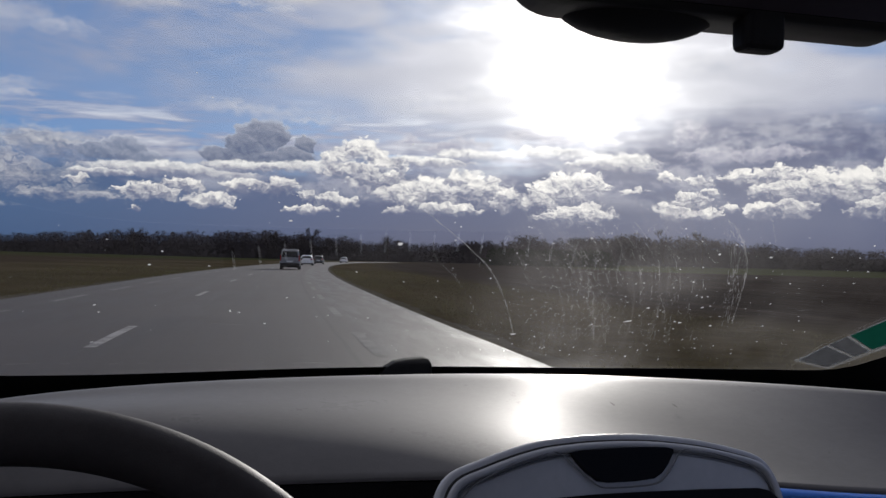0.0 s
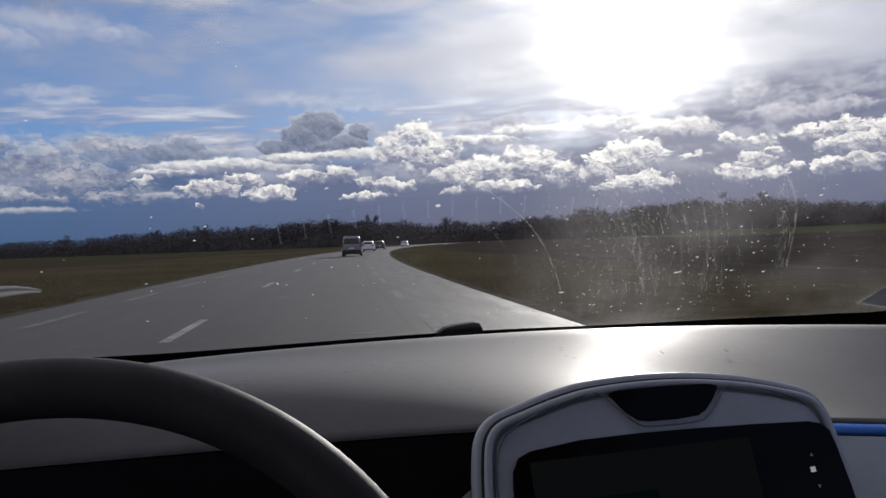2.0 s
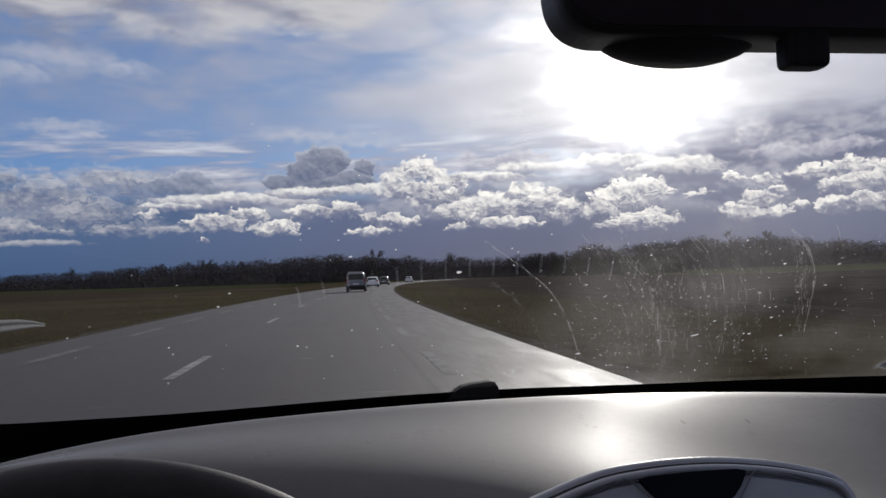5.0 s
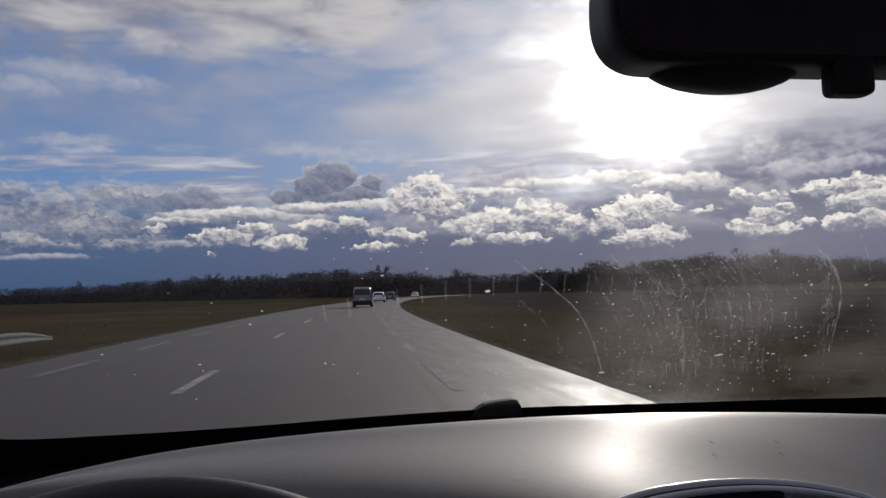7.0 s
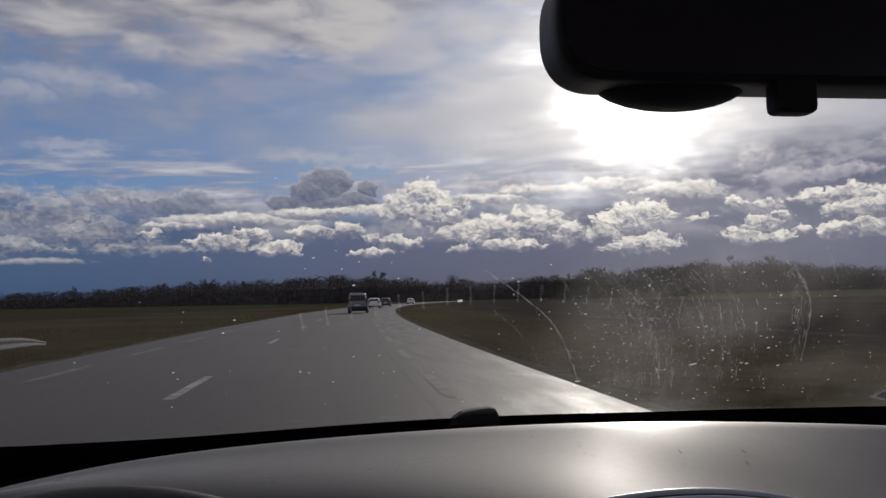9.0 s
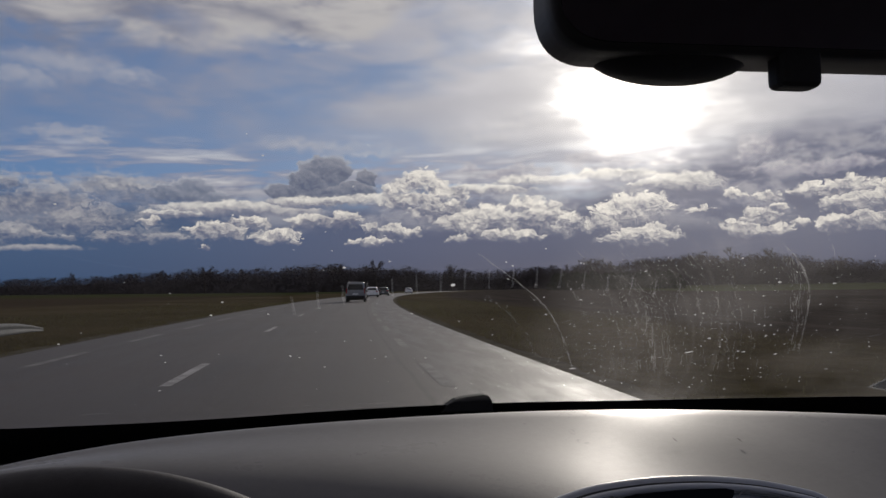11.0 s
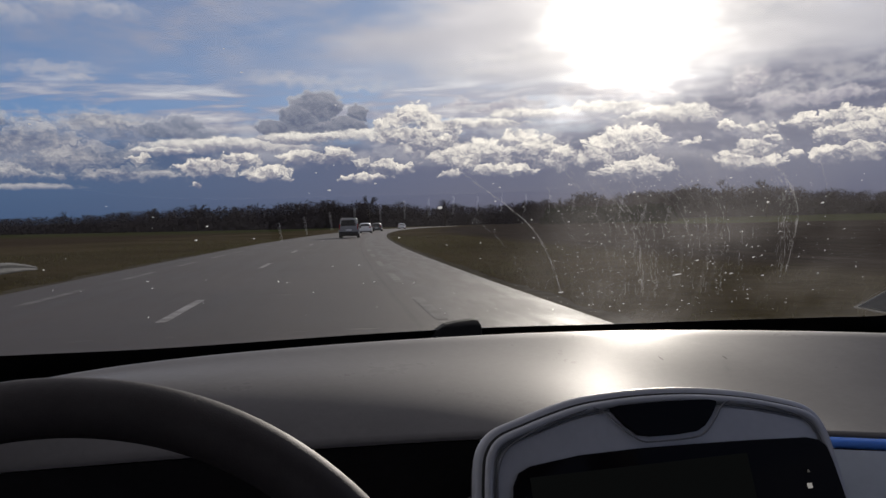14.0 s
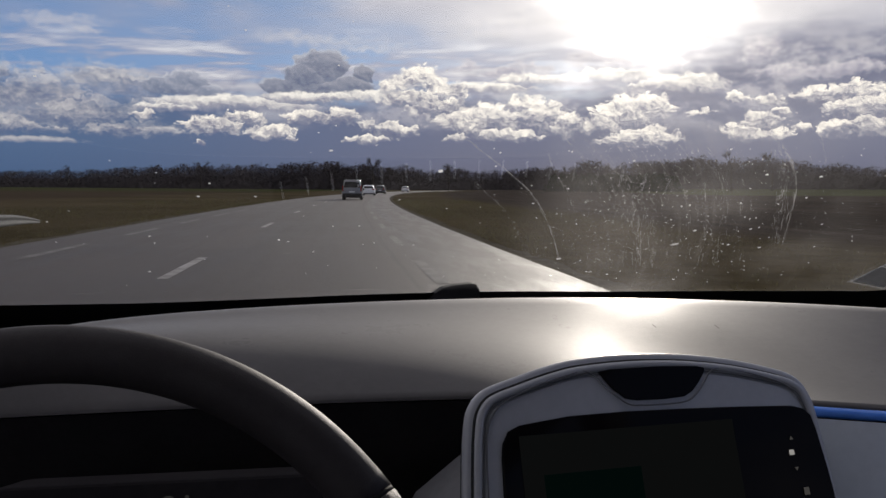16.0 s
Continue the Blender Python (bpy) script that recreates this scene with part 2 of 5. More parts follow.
    def cloud(table, push_a, push_e, rim, lit, shade, gain=0.97, under=0.35, contrast=0.5, puffy=0.5, bumpy=1.0, edge=None, layered=0.0):
        """One kind of cloud laid over the sky; puffy: how far knobs swell its outline; bumpy: how far they show on it; edge: colour of a lit upper rim; layered: drawn out in level bands."""
        nonlocal col
        ln, h = lobes(table, push_a, push_e)
        ln = g.m("SUBTRACT", ln, g.m("ADD", g.m("MULTIPLY", relief, 0.04), g.m("MULTIPLY", knob, puffy)))
        if layered:
            bands = g.noise(g.spot(place, 0.30, 1.25, 63.0), 1.0, 6, 0.62, 0.5)
            bands = g.m("SUBTRACT", bands, 0.5)
            ln = g.m("SUBTRACT", ln, g.m("MULTIPLY", bands, layered))
        a = g.m("MULTIPLY", g.m("SUBTRACT", 1.0, g.step(ln, 1.0 - rim, 1.0 + rim * 0.4)), g.lin(h, -1.0, 0.0, under, 1.0))
        light = g.m("ADD", g.m("ADD", g.m("MULTIPLY", h, contrast), g.m("MULTIPLY", relief, 0.62 * bumpy)), g.m("ADD", g.m("MULTIPLY", ln, 0.12), g.m("MULTIPLY", knob, 0.45 * bumpy)))
        if layered:
            light = g.m("ADD", light, g.m("MULTIPLY", bands, layered * 1.6))
        light = g.step(light, -0.55, 0.95)
        c = g.mix(g.m("MULTIPLY", light, near), g.mix(light, shade, lit), (1.0, 0.96, 0.90))
        if edge:
            c = g.mix(g.m("MULTIPLY", g.step(ln, 0.78, 0.98), g.step(h, -0.1, 0.5)), c, edge)
        col = g.mix(g.m("MULTIPLY", a, gain), col, c)

    tower = ((0.8, 8.2, 1.85, 1.3), (-0.3, 7.5, 1.7, 1.05), (3.6, 7.75, 0.85, 0.80), (2.6, 6.9, 1.9, 0.80), (-2.2, 6.8, 1.4, 0.65), (0.6, 6.6, 3.6, 0.8))
    cloud(high_streaks, 4.0, 1.6, 0.95, (0.43, 0.44, 0.49), (0.33, 0.35, 0.43), 0.62, 0.6, 0.2, 0.15, 0.4)
    cloud(soft_left, 5.5, 1.6, 0.75, (0.41, 0.41, 0.435), (0.078, 0.106, 0.195), 0.90, 0.20, 0.65, 0.20, 0.6, None, 1.1)
    cloud(low_streak, 4.5, 0.5, 0.50, (0.44, 0.44, 0.46), (0.20, 0.22, 0.29), 0.85, 0.30, 0.55, 0.15, 0.3)
    cloud(small_tower, 1.6, 1.0, 0.16, (0.26, 0.29, 0.38), (0.095, 0.125, 0.205), 0.95, 0.5, 0.5, 0.45, 0.5, (0.45, 0.47, 0.53))
    cloud(tower, 1.2, 0.9, 0.10, (0.135, 0.162, 0.250), (0.070, 0.092, 0.165), 0.98, 0.9, 0.30, 0.36, 0.5, (0.36, 0.39, 0.46))
    cloud(shelf + shelf_sun, 2.8, 0.8, 0.28, (0.67, 0.665, 0.65), (0.17, 0.18, 0.255), 0.95, 0.12, 0.8, 0.20, 0.6, None, 0.5)
    cloud(dark_scraps, 3.0, 1.4, 0.45, (0.40, 0.40, 0.47), (0.20, 0.20, 0.29), 0.80, 0.5, 0.2, 0.3, 0.5)
    cloud(puffs + heaps + sun_heaps + right_puffs + right_heaps, 2.2, 1.3, 0.17, (0.71, 0.69, 0.66), (0.145, 0.157, 0.232), 0.96, 0.20, 0.60, 0.62)

    # the sun's bright haze among the clouds
    streak = g.noise(g.spot(place, 0.16, 0.50, 91.0), 1.0, 5, 0.58, 0.2)
    ang = g.m("MULTIPLY", ang, g.lin(streak, 0.30, 0.70, 1.40, 0.76))
    core = g.m("MULTIPLY", g.m("EXPONENT", g.m("MULTIPLY", g.m("POWER", g.m("DIVIDE", ang, 4.0), 2.0), -1.0)), 1.7)
    wide = g.m("MULTIPLY", g.m("EXPONENT", g.m("DIVIDE", ang, -6.0)), 0.50)
    ragged2 = g.lin(streak, 0.3, 0.7, 0.6, 1.3)
    shine = g.m("MULTIPLY", g.m("ADD", core, wide), ragged2)
    shine = g.m("MULTIPLY", shine, g.step(el, 2.0, 9.0))
    glow = g.add("ShaderNodeMix", data_type="RGBA", blend_type="ADD")
    glow.inputs[0].default_value = 1.0
    scale = g.add("ShaderNodeVectorMath", operation="SCALE")
    scale.inputs[0].default_value = (1.0, 0.97, 0.93)
    g.put(scale.inputs["Scale"], shine)
    g.put(glow.inputs[6], col)
    g.put(glow.inputs[7], scale.outputs[0])
    bg = g.add("ShaderNodeBackground")
    g.put(bg.inputs[0], glow.outputs[2])
    bg.inputs[1].default_value = 1.0
    out = g.add("ShaderNodeOutputWorld")
    g.put(out.inputs[0], bg.outputs[0])


build_sky()
sun = new("sun", bpy.data.lights.new("sun", "SUN"))
sun.data.energy, sun.data.angle, sun.data.color = 1.9, radians(0.53), (1.0, 0.96, 0.91)
sun.matrix_world = look(SUN_DIR * 300, (0, 0, 0))

# ---- materials ----
def material(name, base, base2=None, rough=0.5, rough2=None, metal=0.0, scale=8.0, detail=6, bump=0.0, bump_scale=60.0,
             spec=0.5, coat=0.0, vary=0.0, coat_rough=0.06):
    """A surface whose colour and gloss drift between two values at two scales, with fine relief."""
    mat = bpy.data.materials.new(name)
    mat.use_nodes = True
    g = Nodes(mat.node_tree)
    b = g.add("ShaderNodeBsdfPrincipled")
    out = g.add("ShaderNodeOutputMaterial")
    g.put(out.inputs[0], b.outputs[0])
    co = g.add("ShaderNodeTexCoord").outputs["Object"]
    big = g.noise(co, scale, detail, 0.55)
    fine = g.noise(co, scale * 9.0, 3, 0.6)
    f = g.m("ADD", g.m("MULTIPLY", big, 0.65), g.m("MULTIPLY", fine, 0.35))
    f = g.step(f, 0.33, 0.67)
    if vary:
        rnd = g.add("ShaderNodeObjectInfo").outputs["Random"]
        f = g.m("ADD", f, g.m("MULTIPLY", g.m("SUBTRACT", rnd, 0.5), vary), clamp=True)
    base2 = base2 or tuple(c * 0.82 for c in base)
    g.put(b.inputs["Base Color"], g.mix(f, base2, base))
    g.put(b.inputs["Roughness"], g.lin(f, 0.0, 1.0, rough if rough2 is None else rough2, rough))
    b.inputs["Metallic"].default_value = metal
    b.inputs["Specular IOR Level"].default_value = spec
    b.inputs["Coat Weight"].default_value = coat
    b.inputs["Coat Roughness"].default_value = coat_rough
    if bump:
        n = g.add("ShaderNodeBump")
        n.inputs["Strength"].default_value, n.inputs["Distance"].default_value = bump, 0.6 / bump_scale
        g.put(n.inputs["Height"], g.noise(co, bump_scale, 4, 0.6))
        g.put(b.inputs["Normal"], n.outputs[0])
    return mat


def emitter(name, colour, strength):
    mat = bpy.data.materials.new(name)
    mat.use_nodes = True
    g = Nodes(mat.node_tree)
    e = g.add("ShaderNodeEmission")
    e.inputs[0].default_value, e.inputs[1].default_value = (*colour, 1), strength
    out = g.add("ShaderNodeOutputMaterial")
    g.put(out.inputs[0], e.outputs[0])
    return mat


def asphalt_material():
    mat = bpy.data.materials.new("asphalt")
    mat.use_nodes = True
    g = Nodes(mat.node_tree)
    b = g.add("ShaderNodeBsdfPrincipled")
    out = g.add("ShaderNodeOutputMaterial")
    g.put(out.inputs[0], b.outputs[0])
    geo = g.add("ShaderNodeNewGeometry").outputs["Position"]
    sep = g.add("ShaderNodeSeparateXYZ")
    g.put(sep.inputs[0], geo)
    px, py = sep.outputs[0], sep.outputs[1]
    # across the road, measured along its bend
    u = g.m("SUBTRACT", px, g.m("ADD", g.m("MULTIPLY", py, 0.02), g.m("DIVIDE", g.m("MULTIPLY", py, py), 2230.0)))
    seam = g.m("EXPONENT", g.m("MULTIPLY", g.m("POWER", g.m("ADD", g.m("SUBTRACT", u, 0.98), g.m("MULTIPLY", g.m("SUBTRACT", g.noise(g.xyz(0.0, g.m("MULTIPLY", py, 0.6), 2.0), 1.0, 4, 0.6), 0.5), 0.10)), 2.0), -900.0))
    long_vec = g.xyz(g.m("MULTIPLY", u, 1.6), g.m("MULTIPLY", py, 0.05), 0.0)
    lane = g.noise(long_vec, 1.0, 5, 0.6)
    patch = g.noise(geo, 0.22, 5, 0.6)
    grain = g.noise(geo, 45.0, 3, 0.7)
    f = g.m("ADD", g.m("ADD", g.m("MULTIPLY", lane, 0.45), g.m("MULTIPLY", patch, 0.3)), g.m("MULTIPLY", grain, 0.25))
    f = g.step(f, 0.35, 0.66)
    track = g.m("ADD", g.m("EXPONENT", g.m("MULTIPLY", g.m("POWER", g.m("ADD", u, 1.15), 2.0), -4.0)),
                g.m("EXPONENT", g.m("MULTIPLY", g.m("POWER", g.m("SUBTRACT", u, 0.55), 2.0), -4.0)))
    colour = g.mix(f, (0.039, 0.0330, 0.0340), (0.064, 0.0545, 0.0555))
    colour = g.mix(g.m("MULTIPLY", track, 0.3), colour, (0.042, 0.038, 0.039))
    colour = g.mix(g.m("MULTIPLY", seam, 0.7), colour, (0.016, 0.015, 0.016))
    g.put(b.inputs["Base Color"], colour)
    # the shoulder is worn smoother, in patches
    worn = g.m("MULTIPLY", g.step(u, 1.0, 1.7), g.step(g.noise(g.xyz(g.m("MULTIPLY", u, 2.2), g.m("MULTIPLY", py, 0.35), 4.0), 1.0, 6, 0.65), 0.40, 0.62))
    g.put(b.inputs["Roughness"], g.m("SUBTRACT", g.lin(f, 0.0, 1.0, 0.57, 0.73), g.m("MULTIPLY", worn, 0.13)))
    b.inputs["Specular IOR Level"].default_value = 0.22
    n = g.add("ShaderNodeBump")
    n.inputs["Strength"].default_value, n.inputs["Distance"].default_value = 0.5, 0.012
    g.put(n.inputs["Height"], grain)
    g.put(b.inputs["Normal"], n.outputs[0])
    return mat


def ground_material():
    """Rough verge grass beside the road, green winter crop on one hand, dark ploughed earth on the other."""
    mat = bpy.data.materials.new("winter fields")
    mat.use_nodes = True
    g = Nodes(mat.node_tree)
    b = g.add("ShaderNodeBsdfPrincipled")
    out = g.add("ShaderNodeOutputMaterial")
    g.put(out.inputs[0], b.outputs[0])
    geo = g.add("ShaderNodeNewGeometry").outputs["Position"]
    sep = g.add("ShaderNodeSeparateXYZ")
    g.put(sep.inputs[0], geo)
    px, py = sep.outputs[0], sep.outputs[1]
    u = g.m("SUBTRACT", px, g.m("ADD", g.m("MULTIPLY", py, 0.02), g.m("DIVIDE", g.m("MULTIPLY", py, py), 2230.0)))
    tuft = g.noise(geo, 1.4, 8, 0.65)
    wide = g.noise(geo, 0.05, 5, 0.55)
    blade = g.noise(geo, 18.0, 4, 0.7)
    f = g.m("ADD", g.m("ADD", g.m("MULTIPLY", tuft, 0.45), g.m("MULTIPLY", wide, 0.3)), g.m("MULTIPLY", blade, 0.25))
    f = g.step(f, 0.35, 0.65)
    verge = g.mix(f, (0.035, 0.029, 0.017), (0.076, 0.062, 0.036))
    straw = g.mix(f, (0.042, 0.034, 0.020), (0.090, 0.069, 0.042))
    verge = g.mix(g.step(wide, 0.42, 0.60), verge, straw)
    crop = g.mix(g.step(py, 150.0, 230.0), g.mix(f, (0.030, 0.023, 0.016), (0.062, 0.047, 0.033)), g.mix(f, (0.028, 0.032, 0.014), (0.050, 0.054, 0.025)))
    furrow = g.noise(g.xyz(g.m("MULTIPLY", u, 0.9), g.m("MULTIPLY", py, 0.03), 0.0), 1.0, 6, 0.6)
    earth = g.mix(g.step(g.m("ADD", g.m("MULTIPLY", furrow, 0.6), g.m("MULTIPLY", f, 0.2)), 0.3, 0.6), (0.034, 0.028, 0.024), (0.070, 0.057, 0.047))
    edge = g.m("MULTIPLY", g.m("SUBTRACT", wide, 0.5), 12.0)
    left = g.m("SUBTRACT", 1.0, g.step(g.m("ADD", u, edge), -30.0, -24.0))
    right = g.step(g.m("ADD", u, g.m("MULTIPLY", edge, 0.6)), 8.5, 13.0)
    c = g.mix(left, verge, crop)
    c = g.mix(right, c, earth)
    # a pale green strip of crop far off beyond the earth
    strip = g.m("MULTIPLY", g.step(u, 60.0, 75.0), g.step(py, 150.0, 170.0))
    c = g.mix(g.m("MULTIPLY", strip, 0.85), c, g.mix(f, (0.045, 0.052, 0.026), (0.078, 0.082, 0.042)))
    g.put(b.inputs["Base Color"], c)
    b.inputs["Roughness"].default_value = 1.0
    b.inputs["Specular IOR Level"].default_value = 0.0
    n = g.add("ShaderNodeBump")
    n.inputs["Strength"].default_value, n.inputs["Distance"].default_value = 0.8, 0.12
    g.put(n.inputs["Height"], tuft)
    g.put(b.inputs["Normal"], n.outputs[0])
    return mat


def glass_material():
    """Thin windscreen glass with a film of dust that catches the sun."""
    mat = bpy.data.materials.new("dusty glass")
    mat.use_nodes = True
    g = Nodes(mat.node_tree)
    out = g.add("ShaderNodeOutputMaterial")
    clear = g.add("ShaderNodeBsdfTransparent")
    clear.inputs[0].default_value = (0.96, 0.97, 0.97, 1)
    gloss = g.add("ShaderNodeBsdfGlossy")
    gloss.inputs["Roughness"].default_value = 0.01
    fr = g.add("ShaderNodeFresnel")
    fr.inputs[0].default_value = 1.55
    a = g.add("ShaderNodeMixShader")
    g.put(a.inputs[0], fr.outputs[0])
    g.put(a.inputs[1], clear.outputs[0])
    g.put(a.inputs[2], gloss.outputs[0])
    dust = g.add("ShaderNodeBsdfTranslucent")
    dust.inputs[0].default_value = (0.75, 0.72, 0.68, 1)
    co = g.add("ShaderNodeTexCoord").outputs["Object"]
    sep = g.add("ShaderNodeSeparateXYZ")
    g.put(sep.inputs[0], co)
    film = g.noise(co, 5.0, 6, 0.6)
    # strokes round the wiper's pivot
    rx, rz = g.m("SUBTRACT", sep.outputs[0], -0.504), g.m("MULTIPLY", g.m("SUBTRACT", sep.outputs[2], -0.204), 2.012)
    sweep = g.m("SQRT", g.m("ADD", g.m("MULTIPLY", rx, rx), g.m("MULTIPLY", rz, rz)))
    swept = g.noise(g.xyz(g.m("MULTIPLY", sweep, 210.0), g.m("MULTIPLY", g.m("ARCTAN2", rx, rz), 2.5), 0.0), 1.0, 4, 0.65)
    fan = g.m("MULTIPLY", g.step(sep.outputs[0], -0.02, 0.06), g.m("SUBTRACT", 1.0, g.step(sep.outputs[0], 0.20, 0.32)))
    amount = g.m("ADD", g.m("MULTIPLY", g.step(film, 0.3, 0.8), 0.6), g.m("MULTIPLY", g.step(swept, 0.48, 0.72), g.m("ADD", 0.10, g.m("MULTIPLY", fan, 0.45))))
    side = g.lin(sep.outputs[0], -0.20, 0.20, 0.010, 0.13)
    s = g.add("ShaderNodeMixShader")
    low = g.lin(sep.outputs[2], 0.10, 0.02, 0.12, 1.0)
    cloudy = g.m("MULTIPLY", g.m("MULTIPLY", fan, low), g.lin(film, 0.35, 0.70, 0.05, 0.13))
    g.put(s.inputs[0], g.m("ADD", g.m("MULTIPLY", g.m("MULTIPLY", amount, side), low), cloudy, clamp=True))
    g.put(s.inputs[1], a.outputs[0])
    g.put(s.inputs[2], dust.outputs[0])
    g.put(out.inputs[0], s.outputs[0])
    return mat


def dirt_material(name, dark, pale, thin=0.0):
    """Thin pale matter that is lit from either side; thin: how far one sees through it."""
    mat = bpy.data.materials.new(name)
    mat.use_nodes = True
    g = Nodes(mat.node_tree)
    out = g.add("ShaderNodeOutputMaterial")
    a, b, s = g.add("ShaderNodeBsdfDiffuse"), g.add("ShaderNodeBsdfTranslucent"), g.add("ShaderNodeMixShader")
    co = g.add("ShaderNodeTexCoord").outputs["Object"]
    c = g.mix(g.noise(co, 90.0, 3, 0.6), dark, pale)
    g.put(a.inputs[0], c)
    g.put(b.inputs[0], c)
    s.inputs[0].default_value = 0.7
    g.put(s.inputs[1], a.outputs[0])
    g.put(s.inputs[2], b.outputs[0])
    clear, mixed = g.add("ShaderNodeBsdfTransparent"), g.add("ShaderNodeMixShader")
    mixed.inputs[0].default_value = thin
    g.put(mixed.inputs[1], s.outputs[0])
    g.put(mixed.inputs[2], clear.outputs[0])
    g.put(out.inputs[0], mixed.outputs[0])
    return mat


def plain_glass(name, tint, gloss=0.7):
    mat = bpy.data.materials.new(name)
    mat.use_nodes = True
    g = Nodes(mat.node_tree)
    b = g.add("ShaderNodeBsdfPrincipled")
    out = g.add("ShaderNodeOutputMaterial")
    g.put(out.inputs[0], b.outputs[0])
    b.inputs["Base Color"].default_value = (*tint, 1)
    b.inputs["Roughness"].default_value = 0.06
    b.inputs["Specular IOR Level"].default_value = gloss
    return mat


